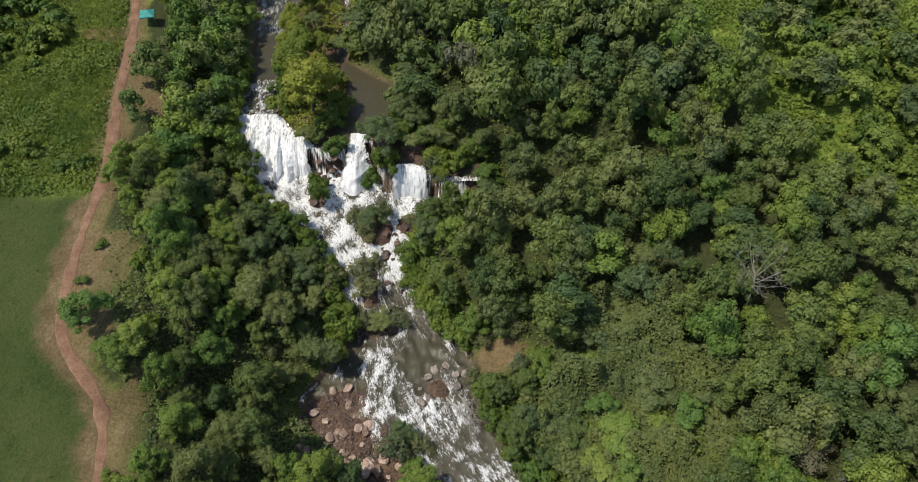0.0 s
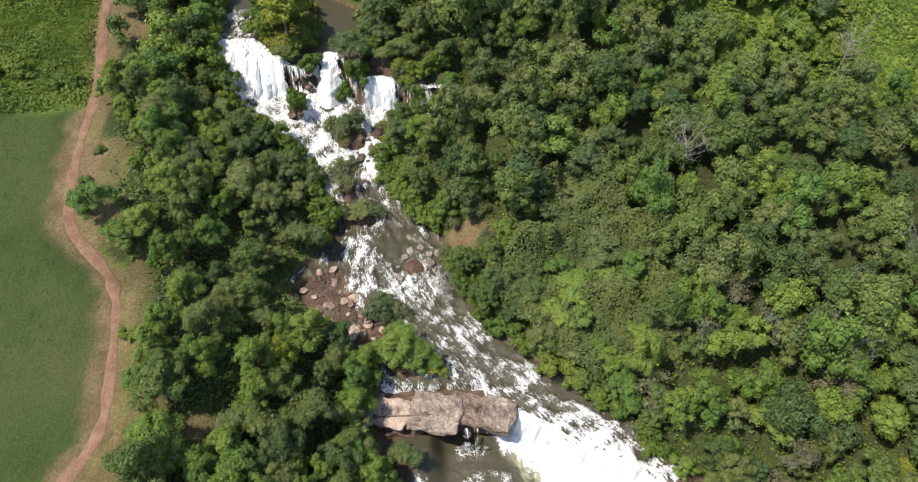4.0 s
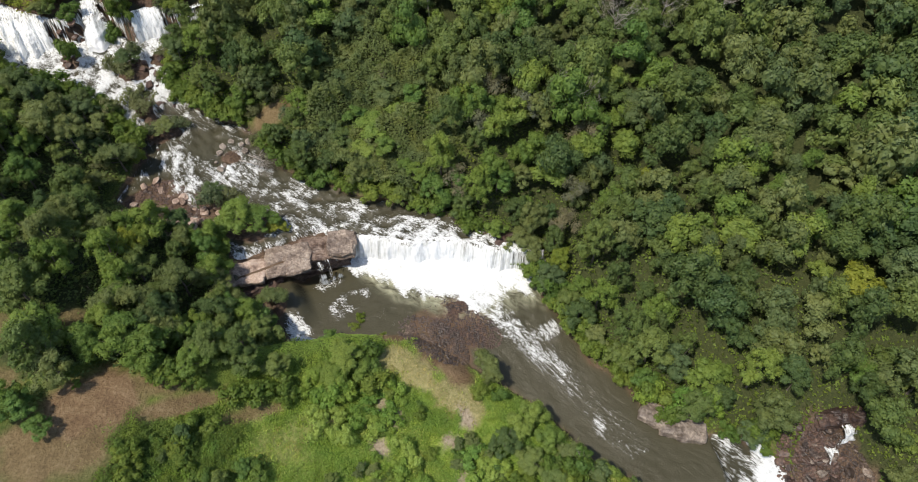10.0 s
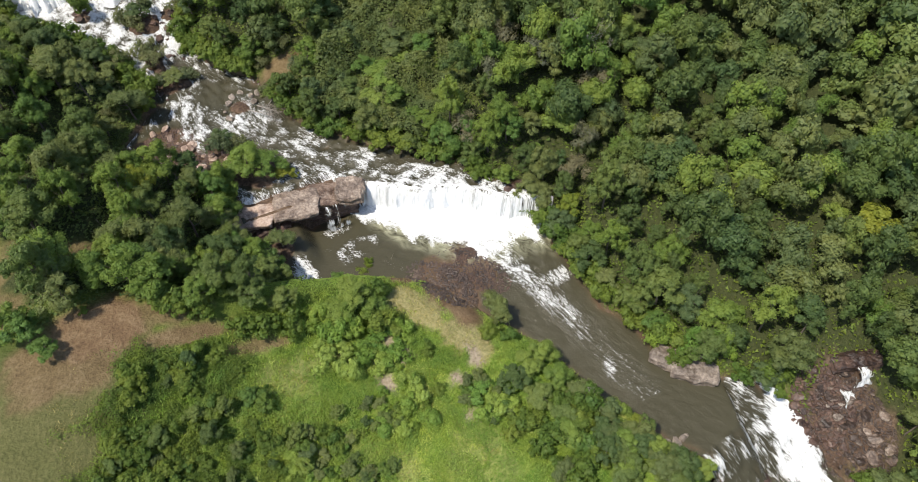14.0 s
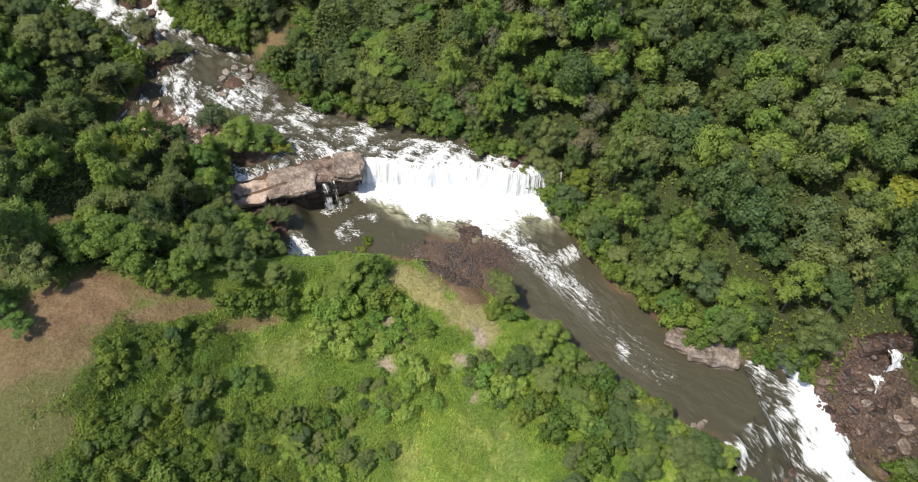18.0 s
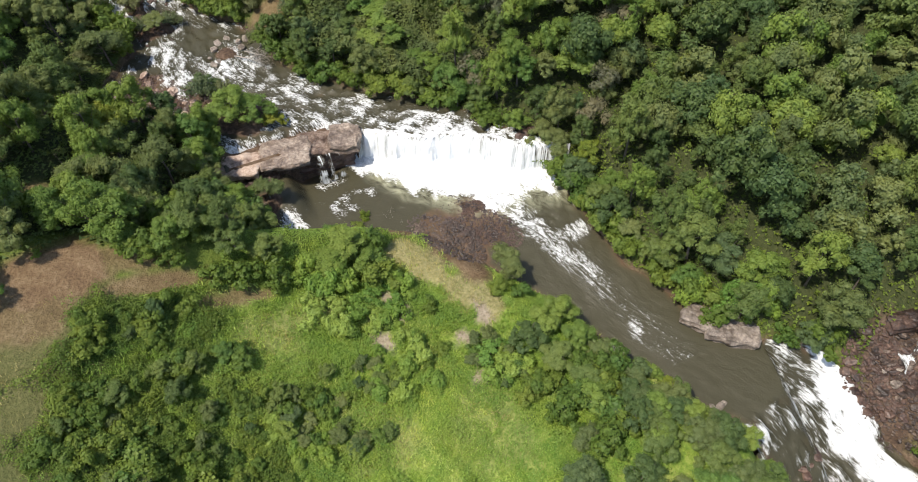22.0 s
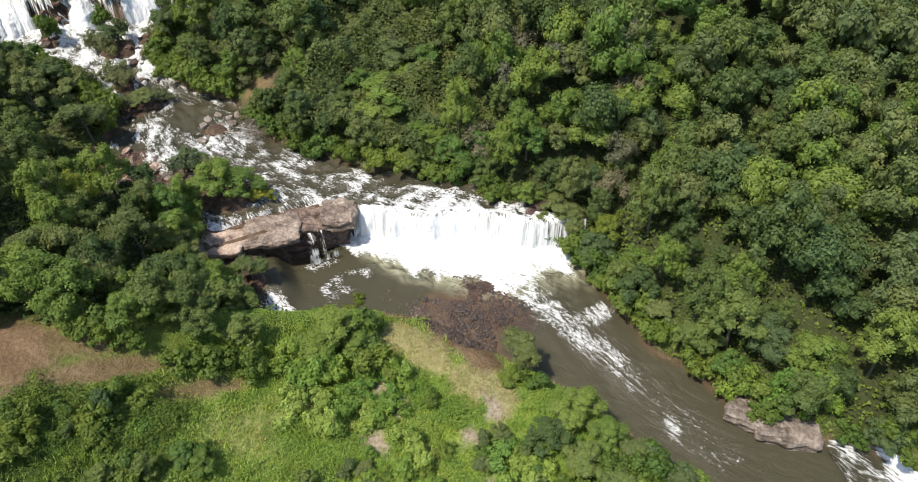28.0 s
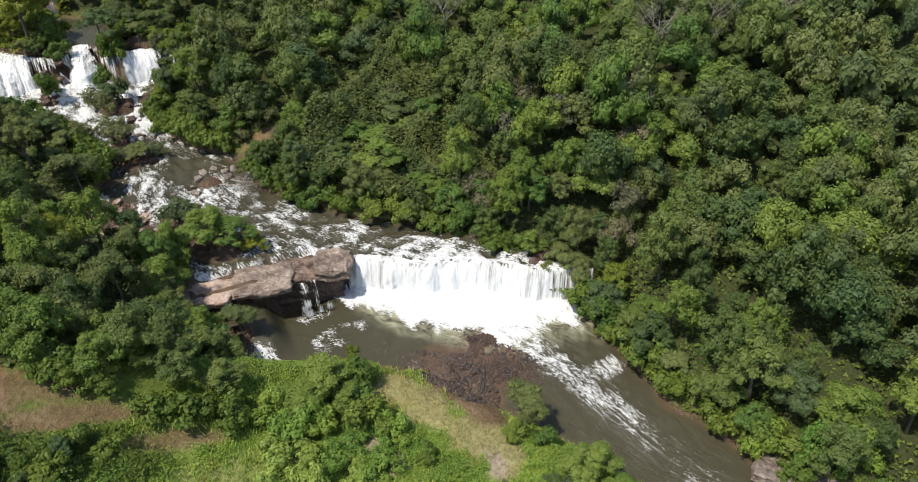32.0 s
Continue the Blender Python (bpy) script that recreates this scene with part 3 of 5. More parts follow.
def wave_height(x, y, foam):
    d1, dm, d2 = y - lip_upper(x), y - lip_main(x), y - lip_lower(x)
    rough = np.where((d1 < 0) & (dm > 0), 1.0, 0.15)
    rough = np.where((dm < 0) & (dm > -14) & (x > 10), 0.6, rough)
    rough = np.where(d2 < 0, 1.0, rough)
    u, v = along_flow(x, y)
    wave = 0.95 * (fbm(u / 1.7, v / 2.4, 51, 4) - 0.5) + 0.5 * (0.25 - np.abs(fbm(u / 1.7 + 40, v / 2.6, 55, 3) - 0.5) * 2)
    heap = 0.9 * np.exp(-((dm + 1.9) / 1.3) ** 2) * (x > 11) * (x < 39.5) + 0.7 * np.exp(-((d1 + 3.0) / 1.5) ** 2) * (y > 78)
    return rough * wave, heap * (0.6 + 0.8 * fbm(x / 1.2, y / 1.2, 63, 3)) + rough * (0.95 * wave + 0.25 * np.clip(foam, 0, 1) * (fbm(x / 0.8, y / 0.8, 61, 3) - 0.4))


def build_water():
    step = 0.38
    xs, ys = np.arange(-64, 92, step), np.arange(-110, 170, step)
    gx, gy = np.meshgrid(xs, ys)
    x, y = gx.ravel(), gy.ravel()
    inside = np.minimum(x - shore_left(y), shore_right(y) - x)
    near = inside > -2.5
    cells = grid_faces(len(xs), len(ys))
    cells = cells[near[cells].all(1)]
    dm, d1 = y - lip_main(x), y - lip_upper(x)
    drop = ((dm < 0.0) & (dm > -0.9) & (x > 10)) | ((d1 < 0.0) & (d1 > -0.9))
    cells = cells[~(drop[cells].all(1)) & (inside[cells] > -0.9).all(1)]
    used, back_to = np.unique(cells, return_inverse=True)
    x, y, inside = x[used], y[used], inside[used]
    foam = foam_field(x, y)
    crest, lift = wave_height(x, y, foam)
    z = water_level(x, y) + lift * smooth(-0.3, 1.2, inside)
    z = z - 1.4 * smooth(0.6, 1.0, y / 24.0 - np.clip(x - 7, 0, 9) * 0.4) * smooth(25.5, 24.0, y) * (x > -9.5) * (x < 8.5) * (y > 16.5)
    me = mesh_of("water", np.stack([x, y, z], 1), back_to.reshape(-1, 4), WATER)
    layer(me, "foam", foam)
    layer(me, "crest", 1.0 * crest)
    layer(me, "churn", np.interp(foam, [-0.2, 0.0, 0.3], [0.16, 0.55, 1.0]))
    dm, d2 = y - lip_main(x), y - lip_lower(x)
    layer(me, "chute", np.clip(0.75 * smooth(1, -1, d2) + 0.3 * (dm > 5) + 0.6 * smooth(5, 1, dm) * (dm > -0.5) + 0.28 * smooth(-26, -12, dm) * (dm < 0) * (x > 10), 0, 1))
    layer(me, "milk", smooth(5.5, 0.5, lip_main(x) - y - apron_reach(x) + 2.5 * (fbm(x / 2, y / 2, 58, 3) - 0.5)) * (y < lip_main(x)) * smooth(9, 13, x) * (y > -20))
    layer(me, "shallow", smooth(0.7, 0.0, z - ground_height(x, y)))
    u, v = along_flow(x, y)
    layer(me, "flow", np.stack([u, v, 0 * x], 1), "FLOAT_VECTOR")
    tagged(new("water", me), "brown river water with white foaming rapids", "water", kind="structure")


build_water()


def waterfall(name, label, xs, lip, drop_to, throw, thick, seed, whiteness=0.62, top_z=None, steps=0.0, wander=0.0, flare=0.0, rough=0.0, m=26):
    """A curtain of falling water below the line y = lip(x)."""
    x0, x1 = xs
    n = max(10, int((x1 - x0) / 0.14))
    u = np.linspace(x0, x1, n)
    ly = lip(u)
    slope = np.gradient(ly, u)
    slope = np.convolve(np.pad(slope, 18, "edge"), np.ones(37) / 37, "valid")
    slope = slope * (0.0 if rough else 1.0)
    throw = throw(u) if callable(throw) else np.full(n, throw)
    whiteness = whiteness(u) if callable(whiteness) else np.full(n, whiteness)
    nx, ny = slope / np.hypot(slope, 1), -1 / np.hypot(slope, 1)
    top = water_level(u, ly + 0.3) + 0.06 if top_z is None else np.full(n, top_z)
    verts, foam, flow = [], [], []
    along = np.concatenate([[0], np.cumsum(np.hypot(np.diff(u), np.diff(ly)))])
    ledge = fbm(along / 1.9, np.full(n, 5.0), seed + 9, 3)
    shift = wander * (fbm(along / 1.3, np.full(n, 7.0), seed + 5, 3) - 0.45)
    beat = fbm(along / 2.6, np.full(n, 2.0), seed + 6, 2) * 7
    for j in range(m):
        t = j / (m - 1)
        stair = steps * np.sin(9.5 * t + beat) * t * (1 - t) * 1.6
        ripple = thick * (fbm(along / 0.4, np.full(n, t * 2.4), seed, 4) - 0.4) * (0.2 + t) + 0.5 * thick * (vnoise(along / 0.22, np.full(n, t * 9), seed + 1) - 0.5)
        out = throw * (0.55 + 0.9 * ledge) * t ** 0.6 - 0.7 * (1 - t) ** 3 + ripple + shift + 1.3 * stair
        z = top + (drop_to - top) * np.clip(t ** 1.3 + 0.16 * stair, 0, 1) + 0.3 * vnoise(along / 0.9, np.full(n, 3.0), seed + 7) * (1 - t) + 0.5 * (vnoise(along / 0.6, np.full(n, 1.0), seed + 8) - 0.3) * t
        far = t * throw
        z = z + rough * (fbm(along / 1.1, far / 0.9, seed + 11, 4) - 0.5) * min(1, 6 * t * (1 - t) + 0.25)
        out = out + rough * 0.8 * (fbm(along / 1.6, far / 2.0, seed + 12, 3) - 0.5)
        side = flare * t * (u - 0.5 * (x0 + x1)) + rough * 0.5 * (fbm(along / 1.4 + 9, far / 1.4, seed + 13, 3) - 0.5)
        verts.append(np.stack([u + nx * out + side, ly + ny * out, z], 1))
        foam.append(whiteness - 0.1 + 0.4 * t + (0.8 if not rough else 0.55) * (fbm(along / 1.7, far * (0.5 if rough else 0.1), seed + 3, 3) - 0.5))
        rim = np.minimum(along, along[-1] - along) + 1.6 * (fbm(along / 0.8, far / 1.5 + 4 * t, seed + 21, 3) - 0.5)
        foam[-1] = foam[-1] - (1.3 if rough else 0.5) * smooth(1.3, 0.0, rim)
        flow.append(np.stack([along, (np.full(n, t * 5) if not rough else far * 3.2), np.full(n, seed * 1.0)], 1))
    me = mesh_of(name, np.concatenate(verts), grid_faces(n, m), CURTAIN)
    layer(me, "foam", np.concatenate(foam))
    layer(me, "spray", np.full(n * m, 1.0 if rough else 0.15))
    layer(me, "flow", np.concatenate(flow), "FLOAT_VECTOR")
    tagged(new(name, me), label, "waterfall", kind="structure")


waterfall("waterfall_1", "wide white curtain of falling river water", (11.4, 39.2), lip_main, -4.9, 1.3, 0.32, 71, lambda u: np.interp(u, [11, 14, 30, 32.4, 33.2, 36, 37.4, 39], [0.75, 0.9, 0.9, 0.7, 0.42, 0.62, 0.4, 0.4]), None, 0.05, 0.35)
waterfall("waterfall_2", "broad white cascade between trees", (-43.6, -27.4), lip_upper, 6.6, lambda u: np.interp(u, [-44, -41, -37, -33, -29, -27], [2.5, 5, 10, 11, 5, 2]), 0.35, 73, 0.72, None, 0.12, 0.5, 0.0, 0.8, 64)
waterfall("waterfall_3", "white cascade spreading below a narrow lip", (-20.4, -16.6), lip_upper, 6.6, 8.0, 0.3, 75, 0.74, None, 0.08, 0.5, 1.1, 0.6, 56)
waterfall("waterfall_4", "white waterfall over a dark ledge", (-12.6, -5.4), lip_upper, 6.7, 2.4, 0.35, 77, 0.80, None, 0.12, 0.5, 0.08, 0.4, 40)
waterfall("waterfall_5", "thin strands of falling water over rock", (-2.0, 2.4), lip_upper, 7.2, 0.9, 0.5, 79, 0.42, None, 0.3, 0.6)
waterfall("waterfall_6", "narrow veil of water over the sandstone slab", (3.3, 4.7), lambda u: 17.4 - 0.1 * (u - 3.3), -4.6, 0.9, 0.25, 83, 1.15, 0.1, 0.1, 0.2, 0.25, 0.2)
waterfall("waterfall_7", "narrow veil of water over the sandstone slab", (5.1, 6.0), lambda u: 17.2 + 0 * u, -4.6, 0.8, 0.25, 86, 1.05, 0.05, 0.1, 0.2, 0.1, 0.2)
waterfall("waterfall_8", "thin veil of water beside overhanging trees", (39.2, 41.6), lambda u: 3.4 - 0.6 * (u - 39.2), -4.4, 0.8, 0.5, 87, 0.35, 0.4)
waterfall("waterfall_9", "thin veil of water beside the sandstone block", (6.4, 7.5), lambda u: 17.1 + 0 * u, -4.6, 0.8, 0.25, 88, 0.9, 0.05, 0.1, 0.2, 0.1, 0.2)

waterfall("waterfall_10", "thin white veil over a dark rock wall", (67.6, 71.0), lambda u: -44.6 - 0.3 * (u - 67.6), -7.6, 1.6, 0.3, 91, 0.72, -4.4, 0.2, 0.5, 0.1, 0.3)
waterfall("waterfall_11", "thin white water sliding over a brown rock apron", (64.6, 68.4), lambda u: -46.2 + 0.1 * (u - 64.6), -10.4, 2.6, 0.3, 93, 0.5, -7.4, 0.2, 0.5, 0.1, 0.4)


# ---- rocks ----
def rock_mesh(name, size, material, seed, cuts=3, sharp=0.32):
    bm = bmesh.new()
    bmesh.ops.create_icosphere(bm, subdivisions=cuts, radius=1.0)
    off = Vector((seed * 3.7, seed * 1.3, 0))
    for v in bm.verts:
        p = v.co.copy()
        box = max(abs(p.x), abs(p.y), abs(p.z))
        p = p.lerp(p / box, 0.55)
        n = noise.fractal(p * 1.3 + off, 1.0, 2.0, 4)
        p *= 1 + sharp * n
        v.co = Vector((p.x * size[0], p.y * size[1], p.z * size[2]))
    me = bpy.data.meshes.new(name)
    bm.to_mesh(me)
    bm.free()
    me.materials.append(material)
    return me


def boxy(p, k):
    """Pulls a point of the unit ball towards the unit cube."""
    return p.lerp(p / max(abs(p.x), abs(p.y), abs(p.z)), k)


def slab_mesh(name, size, material, seed, wear=0.10):
    bm = bmesh.new()
    bmesh.ops.create_icosphere(bm, subdivisions=5, radius=1.0)
    off = Vector((seed * 3.7, seed * 1.3, seed))
    for v in bm.verts:
        p = boxy(v.co.copy(), 0.74)
        q = Vector((p.x * size[0], p.y * size[1], p.z * size[2]))
        n = noise.fractal(q * 0.35 + off, 1.0, 2.0, 5)
        layer_step = 0.12 * math.sin(q.z * 5 + noise.noise(q * 0.4 + off) * 3) if abs(p.z) < 0.8 else 0
        q += Vector((p.x, p.y, 0)) * (n * wear * 5 + layer_step)
        q.z += 0.32 * noise.fractal(q * 0.5 + off * 2, 1.0, 2.0, 5) + 0.10 * noise.fractal(q * 1.6 + off, 1.0, 2.0, 3)
        v.co = q
    me = bpy.data.meshes.new(name)
    bm.to_mesh(me)
    bm.free()
    me.materials.append(material)
    return me


def slab(label, x, y, z, size, turn, seed, material):
    ob = new("rock_slab", slab_mesh("rock_slab", size, material, seed))
    ob.matrix_world = pose(x, y, z, 0, 0, turn)
    return tagged(ob, label, "rock", "slabs beside the main fall")


slab("broad grey-tan sandstone slab with an undercut front edge", -0.5, 20.7, 0.12, (4.1, 3.3, 0.6), -12, 3, ROCK_TAN)
# wet red rock whose dark colour also holds the shade of the undercut
slab("dark wet ledge under the sandstone slab, undercut shade in its colour", 4.2, 21.8, -2.9, (6.4, 2.6, 2.3), -9, 5, ROCK_RED)
slab("low wet red-brown slab between two paler ones", 5.4, 20.9, -0.25, (3.7, 2.5, 0.6), -10, 6, ROCK_SLAB)
slab("rounded tan rock block at the brink of the fall", 9.0, 19.8, 0.3, (2.6, 2.7, 1.0), -22, 12, ROCK_TAN)
slab("flat pinkish rock shelf with puddles", -7.6, 21.2, -0.15, (3.0, 2.5, 0.6), -16, 8, ROCK_PINK)
slab("flat pinkish rock shelf beneath trees", -11.6, 21.4, 0.1, (2.6, 2.2, 0.6), 12, 21, ROCK_PINK)
# dark material puts the shade below the shelf into the colour
slab("dark rock face beneath the pale shelf, shade in its colour", -6.6, 20.6, -3.4, (4.6, 2.6, 1.6), 4, 9, ROCK_RED)
slab("dark rock wall behind a thin fall", 69.8, -43.0, -7.0, (4.4, 1.6, 2.8), -18, 25, ROCK_RED)
slab("wet brown rock apron below a thin fall", 66.8, -46.2, -9.4, (2.6, 1.8, 1.2), -30, 26, ROCK_RED)
slab("pinkish grey rock bank at the water's edge", 46.6, -33.0, -6.6, (3.9, 2.3, 1.2), -38, 14, ROCK_GREY)
slab("pinkish grey rock bank above the lower fall", 43.8, -29.8, -6.2, (2.6, 1.7, 1.0), -55, 16, ROCK_GREY)


# loose boulders: shapes are shared, each stone is a thing of its own
BOULDERS = {m.name: [rock_mesh("boulder", (1, 0.8, 0.6), m, 20 + i, 2, 0.35) for i in range(4)] for m in (ROCK_TAN, ROCK_RED, ROCK_GREY, ROCK_BROWN, ROCK_PINK)}
stone_rng = random.Random(5)


def boulders(label, group, count, cx, cy, rx, ry, sizes, material, sink=0.35, on_water=False):
    for _ in range(count):
        a, d = stone_rng.uniform(0, 6.283), math.sqrt(stone_rng.random())
        x, y = cx + rx * d * math.cos(a), cy + ry * d * math.sin(a)
        s = stone_rng.uniform(*sizes) * stone_rng.uniform(0.6, 1.0)
        z = at_ground(x, y)
        if on_water:
            z = max(z, float(water_level(np.array([x]), np.array([y]))[0]) - 0.1)
        ob = new("boulder", stone_rng.choice(BOULDERS[material.name]))
        ob.matrix_world = pose(x, y, z + s * (0.6 - sink), stone_rng.uniform(-20, 20), stone_rng.uniform(-20, 20), stone_rng.uniform(0, 360)) @ Matrix.Diagonal((s, s, s * stone_rng.uniform(0.7, 1.1), 1))
        tagged(ob, label, "boulder", group)


boulders("pinkish boulder lying in shallow rapids", "boulders beside the rapids", 22, -19, 41, 6, 6.5, (0.3, 1.0), ROCK_PINK, on_water=True)
boulders("reddish flat stone on the rocky river shelf", "boulders beside the rapids", 24, -13, 36, 5, 5.5, (0.4, 1.3), ROCK_PINK, on_water=True)
boulders("dark wet boulder among white rapids", "boulders in the rapids", 16, -13, 63, 5, 11, (0.3, 0.8), ROCK_RED, on_water=True)
boulders("dark boulder at the foot of the upper falls", "boulders in the rapids", 14, -12, 74, 5, 5, (0.4, 1.1), ROCK_RED, on_water=True)
boulders("grey boulder in fast shallow water", "boulders in the rapids", 10, -3, 48, 5, 4, (0.4, 0.9), ROCK_GREY, on_water=True)
boulders("red-brown boulder on the bank below the lower fall", "boulders below the lower fall", 70, 65, -50.5, 5.5, 8, (0.2, 0.85), ROCK_BROWN)
boulders("dark wet boulder at the foot of the bank", "boulders below the lower fall", 60, 62.5, -47, 4.5, 6, (0.25, 0.95), ROCK_RED, on_water=True)
boulders("large red-brown boulder on the bank below the lower fall", "boulders below the lower fall", 7, 65, -51, 4, 5.5, (0.9, 1.4), ROCK_BROWN)
boulders("grey boulder on the bank below the lower fall", "boulders below the lower fall", 7, 63.5, -51, 4, 6, (0.4, 0.8), ROCK_GREY)
boulders("dark rock at the brink of the upper fall", "boulders in the rapids", 12, -24.6, 88.2, 2.6, 1.8, (0.5, 1.0), ROCK_RED, 0.2, True)
boulders("dark rock at the foot of the upper fall", "boulders in the rapids", 8, -25.8, 84.5, 2.4, 3.2, (0.6, 1.3), ROCK_RED, on_water=True)
boulders("dark rock at the foot of the upper fall", "boulders in the rapids", 8, -33, 77.5, 3.4, 3.2, (0.6, 1.4), ROCK_RED, on_water=True)
boulders("red-brown rock beside the thin fall", "boulders in the rapids", 12, -3.4, 81.5, 2.4, 4.5, (0.6, 1.3), ROCK_GREY, on_water=True)
boulders("dark wet rock at the brink of the main fall", "boulders in the rapids", 5, 35.5, 8.6, 2.0, 1.2, (0.8, 1.5), ROCK_RED, on_water=True)
boulders("dark wet rock in the lower fall", "boulders below the lower fall", 10, 47.5, -53, 4.5, 3, (0.6, 1.3), ROCK_RED, 0.55, True)
boulders("orange-brown boulder on the bank below the lower fall", "boulders below the lower fall", 5, 68, -53, 3, 4, (0.7, 1.3), ROCK_TAN)
boulders("small stone beside slack water", "boulders beside the rapids", 10, 37, -42, 3, 2.5, (0.4, 0.9), ROCK_GREY, on_water=True)


def rubble(name, label, count, cx, cy, rx, ry, sizes, material, turn=0.0):
    """A bed of small stones, too many to count, in one mesh."""
    g = np.random.default_rng(count)
    pebble = rock_mesh("pebble", (1, 0.8, 0.6), material, 31, 1, 0.35)
    base = np.array([v.co[:] for v in pebble.vertices])
    tris = np.array([p.vertices[:] for p in pebble.polygons])
    a, d = g.uniform(0, 6.283, count), np.sqrt(g.random(count))
    lx, ly = rx * d * np.cos(a), ry * d * np.sin(a)
    x, y = cx + lx * math.cos(turn) - ly * math.sin(turn), cy + lx * math.sin(turn) + ly * math.cos(turn)
    z = np.maximum(ground_height(x, y), water_level(x, y) - 0.05)
    s = g.uniform(*sizes, count) * g.uniform(0.5, 1, count)
    ang = g.uniform(0, 6.283, count)
    c, n = np.cos(ang)[:, None], np.sin(ang)[:, None]
    bx, by, bz = base[:, 0], base[:, 1], base[:, 2]
    v = np.stack([x[:, None] + s[:, None] * (bx * c - by * n), y[:, None] + s[:, None] * (bx * n + by * c), z[:, None] + s[:, None] * (bz * 0.9 + 0.12)], 2).reshape(-1, 3)
    f = (tris[None] + (np.arange(count) * len(base))[:, None, None]).reshape(-1, 3)
    tagged(new(name, mesh_of(name, v, f, material, False)), label, "rubble", kind="stuff")


rubble("rubble", "dark wet stones on the gravel bar below the fall", 2400, 22.6, -1.0, 8.0, 3.6, (0.08, 0.28), ROCK_RED, -0.98)
rubble("rubble", "small wet stones on the rocky shelf beside the rapids", 1500, -17.5, 39.5, 6.8, 7.2, (0.08, 0.36), ROCK_RED)
rubble("rubble", "brown stones along the shore of the gravel bar", 1300, 16.6, -2.5, 4.0, 7.0, (0.10, 0.38), ROCK_BROWN, 0.5)
rubble("rubble", "red-brown stones below the lower fall", 1500, 65, -50.5, 6.0, 8.0, (0.1, 0.42), ROCK_BROWN)
rubble("rubble", "dark broken stones along the foot of the bank", 900, 62, -46, 4.5, 5.5, (0.15, 0.5), ROCK_RED)


# ---- plants ----
def tube(points, radii, sides=6):
    """Vertices and quads of a tapering branch along the points."""
    pts = [Vector(p) for p in points]
    verts, faces = [], []
    for i, p in enumerate(pts):
        way = (pts[min(i + 1, len(pts) - 1)] - pts[max(i - 1, 0)]).normalized()
        a = way.orthogonal().normalized()
        b = way.cross(a)
        for k in range(sides):
            t = 2 * math.pi * k / sides
            verts.append(p + (a * math.cos(t) + b * math.sin(t)) * radii[i])
    for i in range(len(pts) - 1):
        for k in range(sides):
            k2 = (k + 1) % sides
            faces.append((i * sides + k, i * sides + k2, (i + 1) * sides + k2, (i + 1) * sides + k))
    return verts, faces


def trunk_mesh(name, height, radius, spread, rng, limbs=5, material=None, twigs=0):
    verts, faces = [], []

    def add(points, radii, sides):
        v, f = tube(points, radii, sides)
        n = len(verts)
        verts.extend(v)
        faces.extend(tuple(n + i for i in q) for q in f)

    lean = Vector((rng.uniform(-0.1, 0.1), rng.uniform(-0.1, 0.1), 1)) * height
    stem = [lean * t + Vector((rng.uniform(-1, 1), rng.uniform(-1, 1), 0)) * 0.04 * height * t for t in (0, 0.25, 0.5, 0.75, 1.0)]
    stem[0] = Vector((0, 0, -0.6))
    add(stem, [radius * 1.4, radius, radius * 0.8, radius * 0.55, radius * 0.25], 7)
    for i in range(limbs):
        t = rng.uniform(0.45, 0.95)
        base = stem[0].lerp(stem[-1], t)
        a = 2.4 * i + rng.uniform(-0.4, 0.4)
        tip = base + Vector((math.cos(a) * spread, math.sin(a) * spread, height * rng.uniform(0.2, 0.5)))
        mid = base.lerp(tip, 0.5) + Vector((0, 0, -0.04 * height))
        r = radius * 0.5 * (1.15 - t * 0.5)
        add([base, mid, tip], [r, r * 0.6, r * 0.2], 5)
        for j in range(twigs):
            s = rng.uniform(0.35, 1.0)
            p = base.lerp(tip, s)
            d = Vector((rng.uniform(-1, 1), rng.uniform(-1, 1), rng.uniform(0.1, 1.1))) * spread * 0.5
            q = p + d
            add([p, p.lerp(q, 0.5) + Vector((rng.uniform(-1, 1), rng.uniform(-1, 1), 0)) * 0.12, q], [r * 0.32, r * 0.22, r * 0.08], 4)
            for k in range(2):
                e = p.lerp(q, rng.uniform(0.4, 0.9))
                add([e, e + Vector((rng.uniform(-1, 1), rng.uniform(-1, 1), rng.uniform(0, 1))) * spread * 0.25], [r * 0.16, r * 0.05], 3)
    return mesh_of(name, [tuple(v) for v in verts], faces, material or BARK)


BALL = bmesh.new()
bmesh.ops.create_icosphere(BALL, subdivisions=1, radius=1.0)
BALL_V = np.array([v.co[:] for v in BALL.verts])
BALL_F = np.array([[v.index for v in f.verts] for f in BALL.faces])
BALL.free()


